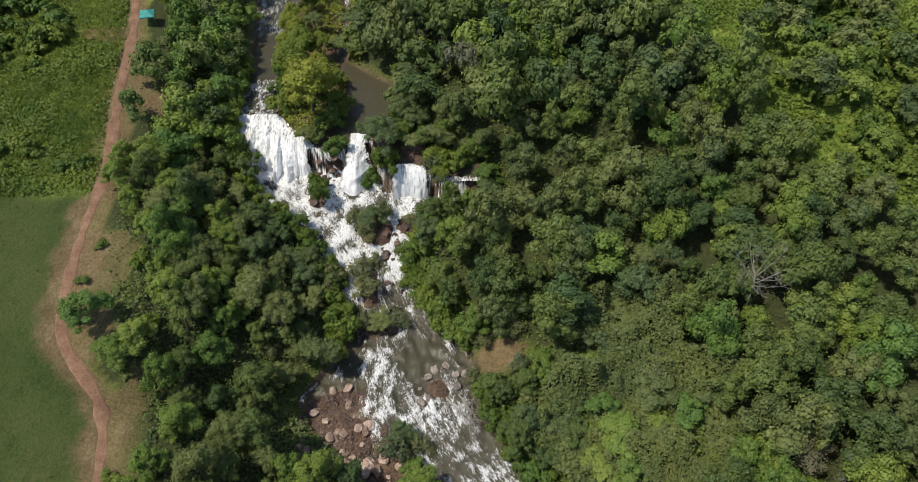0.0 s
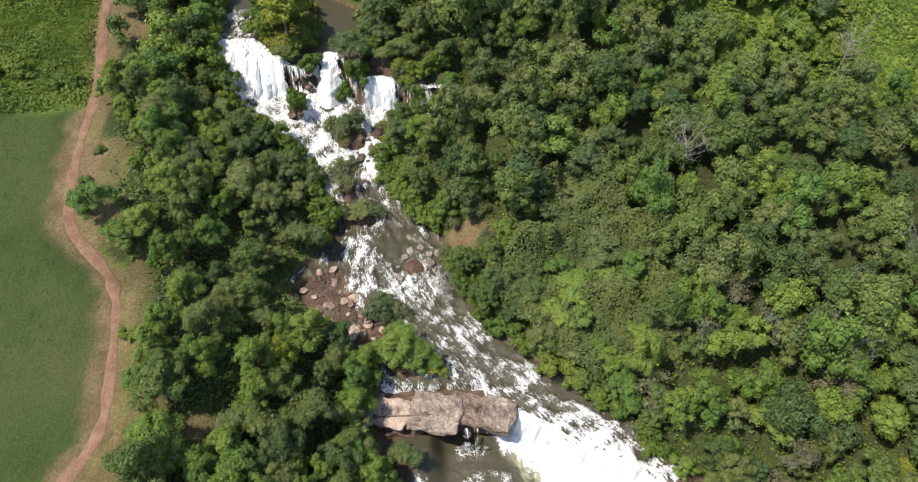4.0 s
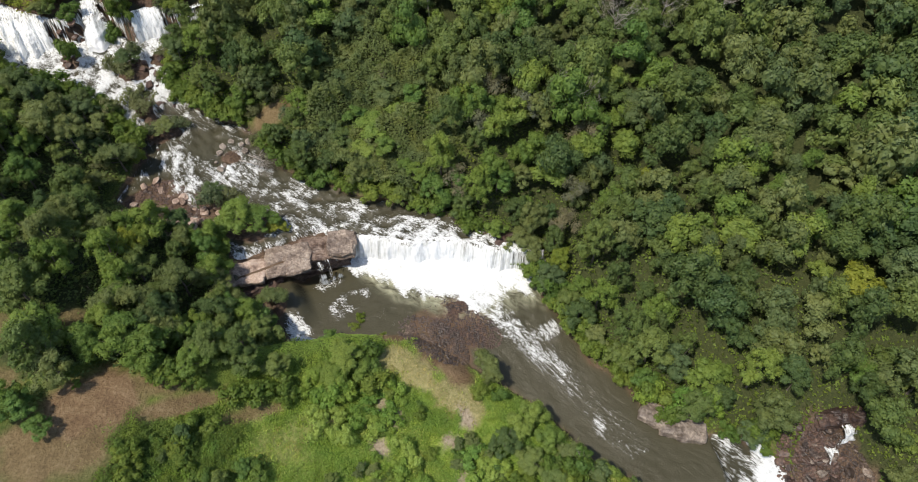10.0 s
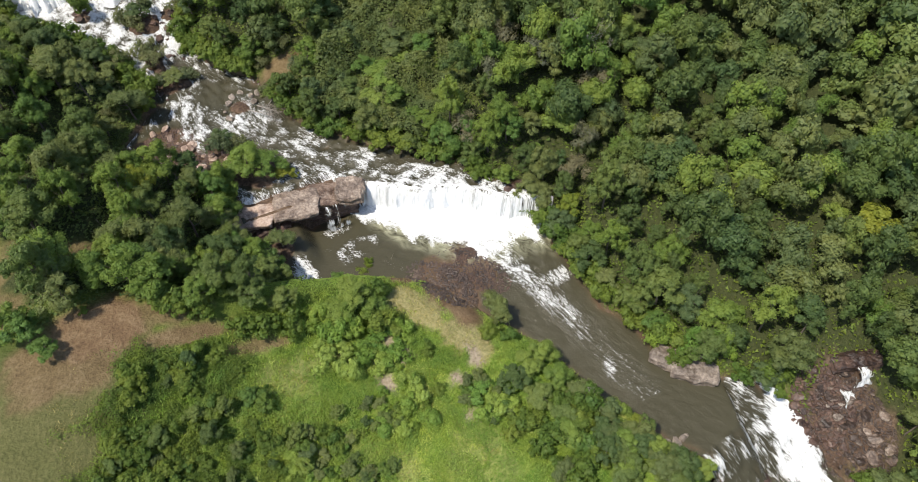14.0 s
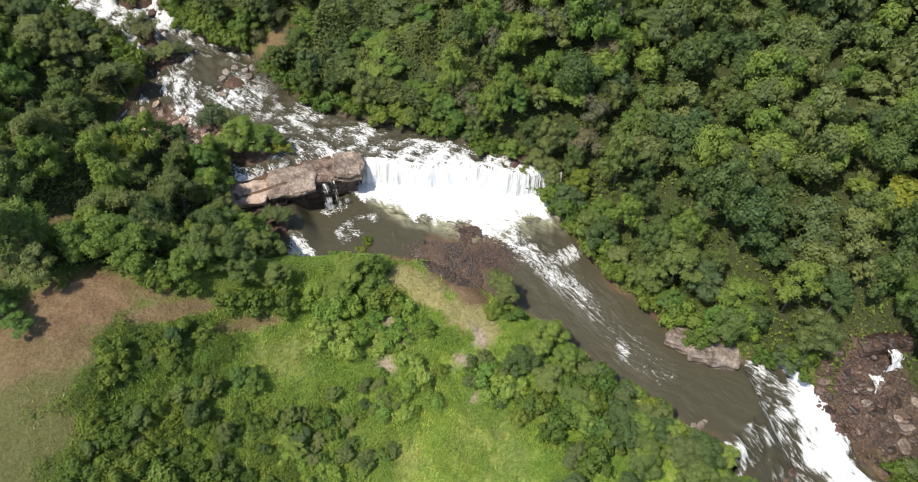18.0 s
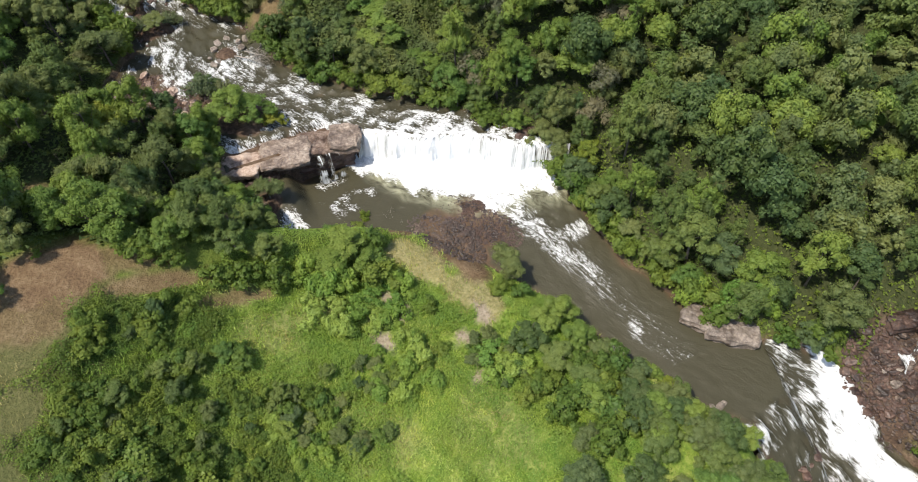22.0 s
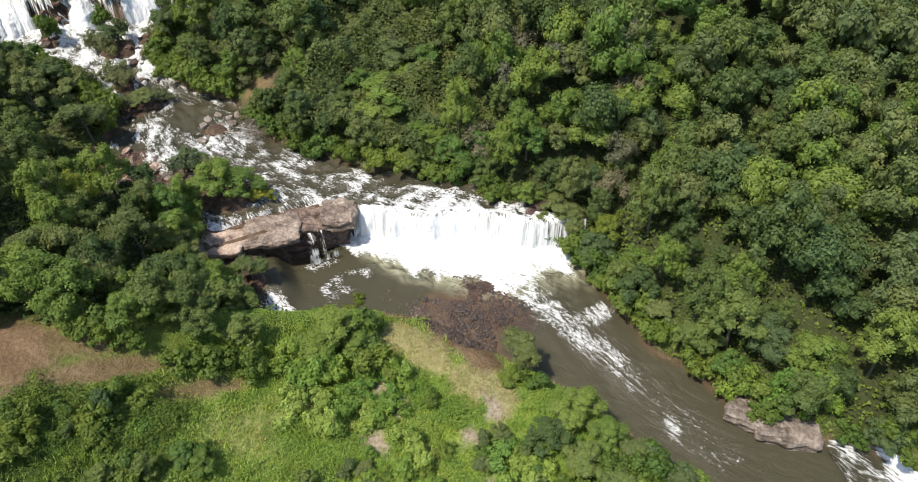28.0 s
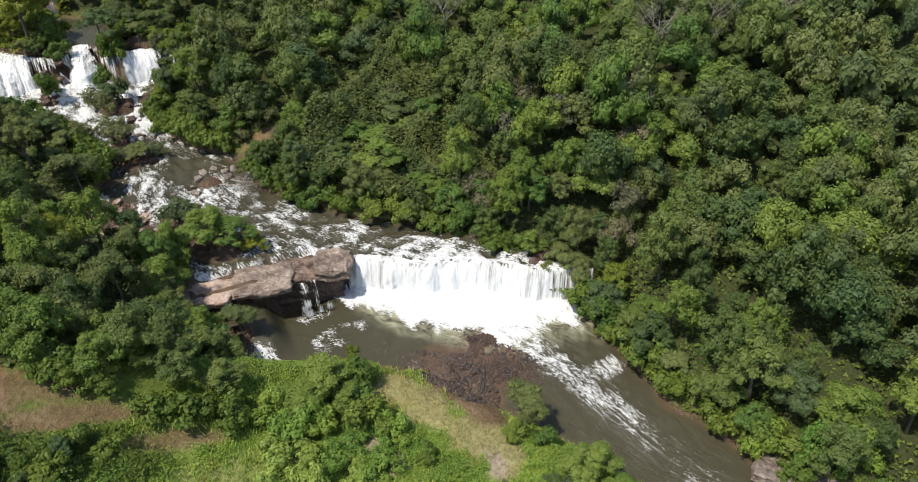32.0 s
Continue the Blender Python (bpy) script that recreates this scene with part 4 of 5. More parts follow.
def crown_arrays(radius, height, base, lumps, leaves, leaf, rng, core=0.8):
    """Points and triangles of a crown: small leaf sprays on lumps, the lumps gathered on uneven boughs."""
    boughs = max(4, lumps // 6)
    centres, sizes = [], []
    for i in range(boughs):
        a = 2.399 * i + rng.uniform(-0.8, 0.8)
        t = math.sqrt((i + 0.4) / boughs)
        d = radius * 0.74 * t * rng.uniform(0.7, 1.2)
        z = base + height * (0.76 * (1 - 0.85 * t * t) + rng.uniform(-0.16, 0.14))
        big = radius * rng.uniform(0.75, 1.3) * 0.98 / math.sqrt(boughs)
        for j in range(lumps // boughs):
            u, w = rng.uniform(0, 6.283), rng.uniform(-0.35, 1.0)
            r = math.sqrt(max(0, 1 - w * w))
            centres.append((d * math.cos(a) + big * 0.8 * r * math.cos(u), d * math.sin(a) + big * 0.8 * r * math.sin(u), z + big * 0.62 * w))
            sizes.append(big * rng.uniform(0.36, 0.68))
    lumps = len(centres)
    c, r = np.array(centres), np.array(sizes)
    flatten = np.array([1, 1, 0.8])
    verts, faces = [], []
    for i in range(lumps):
        wob = 1 + 0.25 * np.array([rng.uniform(-1, 1) for _ in BALL_V])[:, None]
        faces.append(BALL_F + sum(len(v) for v in verts))
        verts.append(c[i] - np.array([0, 0, 0.15 * r[i]]) + BALL_V * wob * r[i] * core * flatten)
    g = np.random.default_rng(rng.randrange(10 ** 6))
    n = leaves * 2
    pick = g.choice(lumps, n, p=r ** 2 / (r ** 2).sum())
    d = g.normal(size=(n, 3))
    d[:, 2] += 0.3
    d /= np.linalg.norm(d, axis=1)[:, None]
    p = c[pick] + d * flatten * (r[pick] * g.uniform(0.74, 1.36, n))[:, None]
    hidden = p[:, 2] < base + 0.04 * height
    for i in range(lumps):
        hidden |= (np.linalg.norm((p - c[i]) / flatten, axis=1) < r[i] * 0.72) & (pick != i)
    keep = np.flatnonzero(~hidden)[:leaves]
    p, d = p[keep], d[keep]
    m = len(p)
    dome = p - np.array([0, 0, base])
    dome /= np.linalg.norm(dome, axis=1)[:, None]
    nrm = 0.9 * d + 0.45 * dome + g.normal(size=(m, 3)) * 0.3 + np.array([0, 0, 0.15])
    nrm /= np.linalg.norm(nrm, axis=1)[:, None]
    a = np.cross(nrm, g.normal(size=(m, 3)))
    a /= np.linalg.norm(a, axis=1)[:, None]
    b = np.cross(nrm, a)
    s = leaf * g.uniform(0.5, 1.35, m)[:, None]
    long = g.uniform(0.8, 1.6, m)[:, None]
    spray = np.stack([p - a * s * 0.5 - b * s * 0.3, p + a * s * 0.5 - b * s * 0.25, p + b * s * 0.6 * long - nrm * s * 0.2], 1).reshape(-1, 3)
    first = sum(len(v) for v in verts)
    i = np.arange(m) * 3 + first
    verts.append(spray)
    faces.append(np.stack([i, i + 1, i + 2], 1))
    return np.concatenate(verts), np.concatenate(faces)


rng = random.Random(11)

# radius, height of the crown, clear trunk, lumps, leaf sprays, spray size, limbs, how many shapes
SORTS = {"forest": (4.0, 6.0, 2.8, 72, 4600, 0.23, 5, 5), "bright": (3.8, 5.6, 2.6, 66, 4300, 0.23, 5, 4), "yellow": (3.7, 5.2, 2.8, 54, 3300, 0.27, 5, 2),
         "olive": (4.0, 5.0, 3.0, 66, 4300, 0.22, 6, 4), "grey": (3.9, 4.4, 3.2, 36, 2300, 0.24, 9, 3), "shrub": (2.0, 2.3, 0.15, 18, 1100, 0.27, 4, 4), "fresh": (2.1, 2.1, 0.1, 18, 1100, 0.26, 4, 2), "scrub": (2.3, 2.4, 0.2, 18, 1000, 0.24, 8, 3)}
LABELS = {"forest": ("dark green broadleaf tree with a dense rounded crown", "tree"),
          "bright": ("fresh green broadleaf tree in full leaf", "tree"),
          "yellow": ("yellow-green broadleaf tree with a rounded crown", "tree"),
          "olive": ("olive green tree with an open crown", "tree"),
          "grey": ("sparse grey-brown tree losing its leaves", "tree"),
          "shrub": ("low dense green bush", "bush"), "fresh": ("low light green leafy bush", "bush"), "scrub": ("sparse grey-olive bush with bare twigs", "bush")}
BUSHY = ("shrub", "fresh", "scrub")
NEAR, MID, FAR = {}, {}, {}
for sort, (radius, tall, clear, lumps, sprays, size, limbs, shapes) in SORTS.items():
    NEAR[sort], MID[sort], FAR[sort] = [], [], []
    for _ in range(shapes):
        stem = trunk_mesh("trunk", clear + tall * 0.55, 0.022 * (clear + tall), radius * 0.55, rng, limbs)
        NEAR[sort].append((stem, mesh_of("crown", *crown_arrays(radius, tall, clear, lumps, sprays, size, rng, 0.5 if sort in ("grey", "scrub") else 0.78), LEAVES[sort], False)))
        FAR[sort].append(crown_arrays(radius, tall, clear, 24, 620 if sort not in BUSHY else 180, size * 2.5, rng))
        MID[sort].append(crown_arrays(radius, tall, clear, 36, 1900 if sort not in BUSHY else 450, size * 1.4, rng))
FAR_PLANTS = []


def stand(x, y, scale, tall, z=None):
    z = at_ground(x, y) if z is None else z
    return pose(x, y, z, rng.uniform(-4, 4), rng.uniform(-4, 4), rng.uniform(0, 360)) @ Matrix.Diagonal((scale * rng.uniform(0.9, 1.1), scale * rng.uniform(0.9, 1.1), scale * tall, 1))


def plant(sort, x, y, scale=1.0, tall=1.0, label="", near=True, z=None):
    m = stand(x, y, scale, tall, z)
    if not near:
        FAR_PLANTS.append((sort, m))
        return None
    name = "bush" if sort in BUSHY else "tree"
    ob = tagged(new(name), label or LABELS[sort][0], LABELS[sort][1], "bushes of the valley" if sort in BUSHY else "trees of the valley")
    stem, leaves = rng.choice(NEAR[sort])
    piece("stem" if sort in BUSHY else "trunk", stem, ob)
    piece("foliage" if sort in BUSHY else "crown", leaves, ob)
    ob.matrix_basis = m
    return ob


def mixed(x, y):
    """The sort of tree that grows at a place: patches of one sort."""
    v = float(fbm(np.array([x / 14.0]), np.array([y / 14.0]), 81, 3)[0]) + rng.uniform(-0.2, 0.2)
    if v > 0.70:
        return "olive"
    if v > 0.58:
        return "bright"
    if v < 0.31:
        return "yellow" if rng.random() < 0.12 else "olive"
    return "grey" if rng.random() < 0.015 else "forest"


def clear_of(x, y, table, grow=1.0):
    return all(((x - cx) / (rx * grow)) ** 2 + ((y - cy) / (ry * grow)) ** 2 > 1 for cx, cy, rx, ry, *_ in table)


# an eroded scar in the right-hand bank, kept free of trees
BANK_SCAR = (5.8, 50.8, 5.4, 3.4)


# woods on the right-hand bank
def woods_right():
    step = 5.0
    y = -74.0
    while y < 175:
        x0 = float(shore_right(np.array(y)))
        x = x0 + (3.8 if 54 < y < 78 else 1.6)
        while x < 215:
            d = x - x0
            px, py = x + rng.uniform(-1.9, 1.9) * min(1, d / 6), y + rng.uniform(-2.0, 2.0)
            open_meadow = float(is_meadow(np.array([px]), np.array([py]))[0]) > 0.5
            if not open_meadow and clear_of(px, py, [BANK_SCAR, (45.5, -32.5, 2.5, 3), (62.5, -48.5, 9.5, 9.5), (78, -53, 7, 7)]):
                s = rng.uniform(0.6, 0.9) if d < 5 else rng.choice((0.6, 0.7, 0.78, 0.86, 0.95, 1.12)) * rng.uniform(0.92, 1.08)
                vines = d > 3 and ((px - 24) / 13) ** 2 + ((py - 40) / 17) ** 2 < 1
                near = d < (13 if y < 50 else 8) and -58 < y < 96
                sort = "bright" if 13 < py < 50 and 2 < d < 32 and rng.random() < 0.5 else mixed(px, py)
                plant(sort, px, py, s * (0.85 if vines else 1), rng.uniform(0.42, 0.6) if vines else rng.uniform(0.7, 1.0) if d < 5 else rng.uniform(0.95, 1.6), near=near)
            x += step * (0.8 if d < 5 else 1.0) * rng.uniform(0.8, 1.2)
        y += step * 0.9
    # bushes that hang over the water's edge
    y = -60.0
    while y < 100:
        x = float(shore_right(np.array(y)))
        if clear_of(x, y, [BANK_SCAR, (46.5, -34, 3, 3), (61, -48, 9, 9), (0, 82, 5, 3)]):
            plant("shrub", x + rng.uniform(-0.3, 1.2), y, rng.uniform(0.9, 1.6), rng.uniform(0.9, 1.3), "dense green bush overhanging the river")
        y += 2.3


woods_right()


# woods between the river and the dirt road
def woods_left():
    step = 4.4
    y = 3.5
    while y < 160:
        x1, x0 = float(shore_left(np.array(y))), float(road_x(np.array(y))) + float(np.interp(y, [0, 30, 42, 50, 60, 70, 80], [6.5, 6.5, 9, 11, 10, 8, 4.5]))
        x1 = -11.0 if 16 < y < 34 else min(x1, -6.0)
        if y < 8:
            x1 = -10.0
        x = x1 - (5.4 if 52 < y < 82 else 3.6 if 44 < y < 86 else 1.8)
        while x > x0:
            px, py = x + rng.uniform(-1.7, 1.7), y + rng.uniform(-1.8, 1.8)
            if clear_of(px, py, BARE[:18], 0.9) and clear_of(px, py, [(-21.5, 39.5, 7, 6.5), (-14, 35, 5, 5), (-64, 121, 5, 5), (-62.5, 115, 5, 8)]):
                sort = (mixed(px, py) if rng.random() < 0.6 else "bright") if x - x0 > 4 else rng.choice(["bright", "shrub", "forest"])
                if 45 < y < 84 and x1 - x < 12:
                    sort = rng.choice(["olive", "olive", "olive", "forest", "scrub"])
                plant(sort, px, py, rng.uniform(0.6, 0.85) if x1 - x < 4 else rng.uniform(0.55, 1.0), rng.uniform(0.7, 0.95) if x1 - x < 7 and 44 < y < 86 else rng.uniform(0.95, 1.4), near=y < 84)
            x -= step * rng.uniform(0.8, 1.2)
        y += step * 0.9
    y = 26.0
    while y < 112:
        x = float(shore_left(np.array(y)))
        if clear_of(x, y, [(-20, 42, 8, 8), (-13, 36, 6, 6)]):
            plant("shrub", x + rng.uniform(-1.2, 0.3), y, rng.uniform(0.9, 1.5), rng.uniform(0.9, 1.3), "dense green bush overhanging the river")
        y += 2.6


woods_left()

# single trees and bushes: sort, x, y, scale, height, what sets it apart
SINGLE = [
    ("yellow", -27.6, 98.0, 1.6, 1.05, "yellow-green tree on the islet above the falls"), ("yellow", -31.6, 105.6, 1.2, 1.0, "yellow-green tree on the islet above the falls"),
    ("yellow", -30.6, 100.8, 0.8, 0.8, ""), ("yellow", -25.6, 102.5, 0.7, 0.9, ""), ("yellow", -31.8, 112.5, 1.1, 1.0, ""), ("yellow", -34.6, 116, 0.8, 1.0, ""), ("shrub", -33.6, 99.6, 1.3, 1.2, ""), ("shrub", -24, 95.4, 1.3, 1.2, ""), ("shrub", -22.6, 100, 1.3, 1.2, ""), ("shrub", -23.4, 107, 1.2, 1.0, ""), ("shrub", -35, 107, 1.3, 1.2, ""), ("yellow", -27.6, 108.4, 0.8, 0.9, ""), ("olive", -25.8, 118.5, 0.6, 0.8, ""), ("yellow", -35.5, 125, 0.8, 1.0, ""), ("yellow", -31.5, 137, 0.9, 1.0, ""),
    ("forest", -14.6, 12.5, 0.9, 1.0, ""), ("bright", -19.5, 7.5, 0.85, 0.95, ""), ("forest", -24, 9.5, 0.85, 0.9, ""), ("bright", -28, 12.5, 0.8, 0.85, ""), ("forest", -21.5, 13.5, 0.9, 1.0, ""), ("bright", -26.5, 17, 0.9, 0.9, ""), ("olive", -13.2, 19.5, 0.8, 0.95, ""), ("bright", -13.0, 27.6, 0.75, 0.85, ""), ("forest", -15.5, 31, 0.8, 0.95, ""), ("forest", -24.5, 5.2, 0.7, 0.8, ""), ("bright", -30.5, 8.6, 0.6, 0.75, ""),
    ("yellow", -28.4, 115, 0.8, 1.0, ""), ("yellow", -34.4, 119.6, 0.9, 1.1, ""), ("yellow", -33, 131, 0.9, 1.0, ""), ("olive", -30.5, 124, 0.7, 0.9, ""), ("forest", -26.5, 91.8, 0.5, 0.8, ""),
    ("olive", -14.2, 88.0, 1.08, 0.85, "olive tree on a rock between two falls"), ("olive", -4.1, 88.6, 0.8, 0.9, ""), ("olive", -8.2, 88.2, 0.6, 0.8, ""), ("shrub", -4.6, 86.2, 1.2, 1.2, ""), ("shrub", -10.6, 92, 1.3, 1.1, ""), ("olive", -9.6, 96, 0.9, 1.0, ""), ("shrub", -0.6, 85.2, 1.1, 1.0, ""), ("bright", 1.2, 87.4, 0.7, 1.0, ""), ("bright", 4.8, 82.6, 0.7, 1.1, ""), ("olive", -9.4, 103, 0.9, 1.0, ""), ("bright", -6.8, 91.5, 0.6, 0.9, ""), ("olive", -2.2, 94, 0.8, 1.0, ""), ("bright", 3.6, 88, 0.75, 1.1, ""),
    ("shrub", -13.4, 85.8, 1.3, 1.4, ""), ("shrub", -15.6, 86.6, 1.2, 1.4, ""), ("scrub", -4.2, 84.6, 1.1, 1.4, ""), ("shrub", -2.9, 83.6, 0.9, 1.3, ""), ("shrub", -26.0, 82.6, 1.65, 1.2, "round green bush on a rock islet in the rapids"), ("scrub", -18.2, 77.6, 1.3, 1.4, "grey-olive bush on a rock islet in the rapids"), ("olive", -15.6, 76.8, 0.7, 0.75, "olive bush on a rock islet in the rapids"), ("scrub", -13.6, 77.6, 1.2, 1.3, ""), ("scrub", -16.4, 74.6, 1.0, 1.1, ""),
    ("shrub", -22.6, 90.6, 1.2, 1.2, ""), ("scrub", -5.4, 78.6, 1.3, 1.2, ""), ("scrub", -2.6, 79.0, 1.2, 1.1, ""), ("scrub", -8.6, 77.0, 0.8, 0.8, ""), ("olive", -28.0, 91.6, 0.6, 0.8, ""),
    ("olive", -25.4, 63.2, 0.8, 0.85, ""), ("scrub", -21.6, 65.0, 1.2, 1.1, ""), ("scrub", -16.6, 66.5, 1.2, 1.1, "sparse red-brown bush on a rock islet"), ("scrub", -15.4, 63.4, 1.1, 1.0, "sparse red-brown bush on a rock islet"), ("scrub", -14.4, 69.6, 0.9, 1.0, ""), ("olive", -25.5, 67.5, 0.7, 0.9, ""), ("scrub", -15.6, 58.4, 1.15, 0.9, "yellowish bush on a low islet in the rapids"), ("olive", -12.9, 57.8, 0.6, 0.6, ""), ("scrub", -10.4, 58.2, 1.0, 0.9, ""),
    ("olive", -31.6, 57.6, 1.15, 1.05, ""), ("olive", -21.6, 50.6, 0.95, 1.0, ""),
    ("olive", -8.4, 39.4, 0.62, 0.8, "thin olive tree leaning on the rocks beside the rapids"), ("scrub", -9.8, 37.0, 1.1, 1.2, ""), ("scrub", -6.2, 38.4, 1.1, 1.0, ""),
    ("bright", -6.0, 30.6, 1.1, 0.68, "bright green bushy tree beside the rock slab"), ("bright", -2.2, 29.0, 0.85, 0.68, ""), ("bright", -6, 33.6, 0.7, 0.7, ""), ("bright", -10.8, 29.6, 0.6, 0.7, ""), ("yellow", -0.2, 27.6, 0.6, 0.75, "small yellow-green tree behind the rock slab"),
    ("olive", -5.2, 14.4, 0.72, 0.72, "sparse olive tree in front of the rock slab"), ("olive", -11.5, 15.2, 0.7, 0.9, ""),
    ("forest", -9.4, 6.5, 0.9, 0.95, "dark rounded tree above the side chute"), ("olive", -9.2, 9.8, 0.8, 0.95, ""), ("forest", -13.6, 9, 0.9, 1.0, ""), ("forest", -15.8, 3.5, 0.85, 0.9, ""), ("forest", -8.2, -1.2, 0.62, 0.75, ""),
    ("shrub", -8.8, -4.6, 1.2, 1.0, ""), ("shrub", -12.0, -4.4, 1.3, 1.0, ""), ("forest", -12, 0.5, 0.7, 0.8, ""), ("bright", -18.5, 1.5, 0.7, 0.8, ""), ("shrub", -15, -3.6, 1.1, 1.0, ""), ("shrub", -19.5, -0.4, 1.0, 1.0, ""),
    ("bright", 0.6, 4.4, 0.5, 0.62, "small bright tree beside the side chute"),
    ("bright", 1.4, -2.4, 0.86, 0.62, "large rounded bright green thicket on the bank"), ("bright", 3.4, -5.4, 0.66, 0.6, ""), ("bright", -1.6, -4.6, 0.75, 0.58, ""), ("shrub", 4.3, -8.4, 1.3, 1.1, ""), ("shrub", 5.2, -3.4, 1.2, 1.0, ""),
    ("olive", 22.0, -12.2, 0.82, 0.95, "lone tree with a pale trunk on the gravel bank"), ("shrub", 19.4, -15.4, 0.8, 1.0, ""), ("shrub", 21.4, -17.5, 0.8, 1.0, ""), ("shrub", 9.6, 2.6, 0.5, 0.9, ""), ("shrub", 5.6, 5.8, 0.6, 0.9, ""), ("shrub", 7.4, 7.4, 0.55, 1.4, ""),
    ("bright", 24.4, -22.2, 0.72, 0.62, "bright green thicket at the river bank"), ("bright", 21.2, -23.6, 0.66, 0.6, ""), ("forest", 18.2, -24.6, 0.72, 0.55, ""), ("bright", 24.6, -26.6, 0.62, 0.55, ""), ("forest", 20.6, -28.6, 0.66, 0.55, ""), ("olive", 26.6, -29.6, 0.55, 0.6, ""),
    ("forest", 22.5, -32.5, 0.6, 0.5, ""), ("olive", 29.6, -33.5, 0.5, 0.6, ""), ("forest", 26.6, -36.6, 0.62, 0.6, ""), ("yellow", 31.2, -37.2, 0.4, 0.8, "small yellow-green tree beside slack water"), ("forest", 29.6, -40.6, 0.66, 0.62, ""), ("olive", 33.6, -44.6, 0.6, 0.65, ""),
    ("forest", 25.6, -43, 0.7, 0.6, ""), ("bright", 36.2, -46.5, 0.55, 0.7, ""), ("forest", 30.4, -47.5, 0.7, 0.62, ""), ("olive", 24, -50, 0.7, 0.6, ""), ("forest", 33, -53, 0.8, 0.7, ""), ("bright", 37.5, -51, 0.5, 0.7, ""), ("forest", 28, -55, 0.8, 0.7, ""),
    ("bright", -53.6, 51.6, 0.95, 0.8, "bushy green tree beside the dirt road"), ("bright", -48.9, 46.0, 0.8, 0.75, "bushy green tree beside the dirt road"), ("bright", -40.4, 21.6, 0.6, 0.8, ""), ("bright", -37.6, 13.6, 0.7, 0.8, ""), ("bright", -36.2, 10.2, 0.66, 0.85, ""),
    ("bright", -40.0, 2.6, 0.72, 0.85, "leafy tree with its shadow on bare soil"), ("bright", -38.2, -0.5, 0.5, 0.7, ""), ("shrub", -33.1, 4.4, 0.35, 0.6, "small green shrub on bare soil"), ("shrub", -43.8, 29.4, 0.7, 0.8, ""), ("shrub", -57, 58, 0.6, 0.6, ""), ("shrub", -56.5, 65, 0.55, 0.6, ""),
    ("bright", 77, -50, 0.7, 0.6, ""), ("bright", 79, -57, 0.8, 0.6, ""), ("yellow", 76, -61, 0.7, 0.6, ""), ("forest", 82, -45, 0.9, 0.9, ""),
    ("yellow", 40.4, 0.6, 0.3, 0.9, "small yellow-green tree beside the fall"), ("yellow", 38.8, -4.4, 0.28, 0.7, ""),
    ("grey", 31.5, 20.6, 0.85, 1.05, ""), ("grey", 50.2, 27.6, 0.9, 1.05, ""), ("grey", 50.4, 9.6, 0.85, 1.1, ""), ("grey", 57, 17.5, 1.0, 1.0, ""), ("grey", 46.5, 5.5, 0.8, 1.0, ""), ("grey", 62, 30, 1.1, 1.0, ""), ("grey", 46, 33, 0.9, 1.1, ""), ("grey", 40, 27, 0.9, 1.0, ""), ("fresh", 46.8, -29.6, 1.0, 2.2, "feathery light green bush hanging over the rock bank"), ("fresh", 49.2, -31.6, 1.0, 2.0, "feathery light green bush hanging over the rock bank"), ("fresh", 44.4, -26.6, 0.9, 2.0, ""), ("fresh", 51.4, -33.2, 0.9, 1.9, ""), ("grey", 64.5, -30.5, 0.7, 0.9, ""), ("grey", 28.5, 46, 0.7, 0.9, ""), ("scrub", 3.6, 53.4, 1.0, 1.0, ""), ("scrub", 9.4, 49.2, 0.8, 0.9, ""), ("scrub", 8.6, 54.2, 1.0, 1.0, ""), ("scrub", 2.6, 49.4, 0.7, 0.8, "")]
for sort, x, y, scale, tall, label in SINGLE:
    plant(sort, x, y, scale, tall, label)


# bare dead trees that stand out of the woods
def dead_tree(x, y, height, label):
    ob = tagged(new("dead_tree"), label, "tree", "dead trees in the woods")
    piece("trunk", trunk_mesh("trunk", height * 0.66, 0.14, height * 0.24, rng, 13, DEADWOOD, 9), ob)
    ob.matrix_basis = pose(x, y, at_ground(x, y), 0, 0, rng.uniform(0, 360))


dead_tree(92, 27.5, 18.5, "tall bare grey dead tree with spreading branches")
dead_tree(72, 33, 16, "bare grey dead tree among green crowns")
dead_tree(80, 29, 16, "bare pale dead tree among green crowns")
dead_tree(57.5, 20.5, 15.5, "bare grey dead tree among green crowns")
dead_tree(42.8, 54, 15.5, "leaning pale dead tree among green crowns")
dead_tree(75.5, 74, 11.5, "bare pale dead tree at the meadow's edge")
dead_tree(27.6, -31.5, 4.2, "small bare grey shrub at the water's edge")


# thickets on the open slope and shrubs in the fields
def scatter_shrubs(count, cx, cy, rx, ry, scale, label, sorts=("shrub",), near=True, tall=(0.8, 1.2)):
    made = 0
    while made < count:
        a, d = rng.uniform(0, 6.283), math.sqrt(rng.random())
        x, y = cx + rx * d * math.cos(a), cy + ry * d * math.sin(a)
        made += 1
        if x > float(shore_left(np.array(y))) - 0.5 and x < float(shore_right(np.array(y))):
            continue
        if not clear_of(x, y, SAND + DRY[:4], 1.1):
            continue
        plant(rng.choice(sorts), x, y, rng.uniform(*scale), rng.uniform(*tall), label, near)


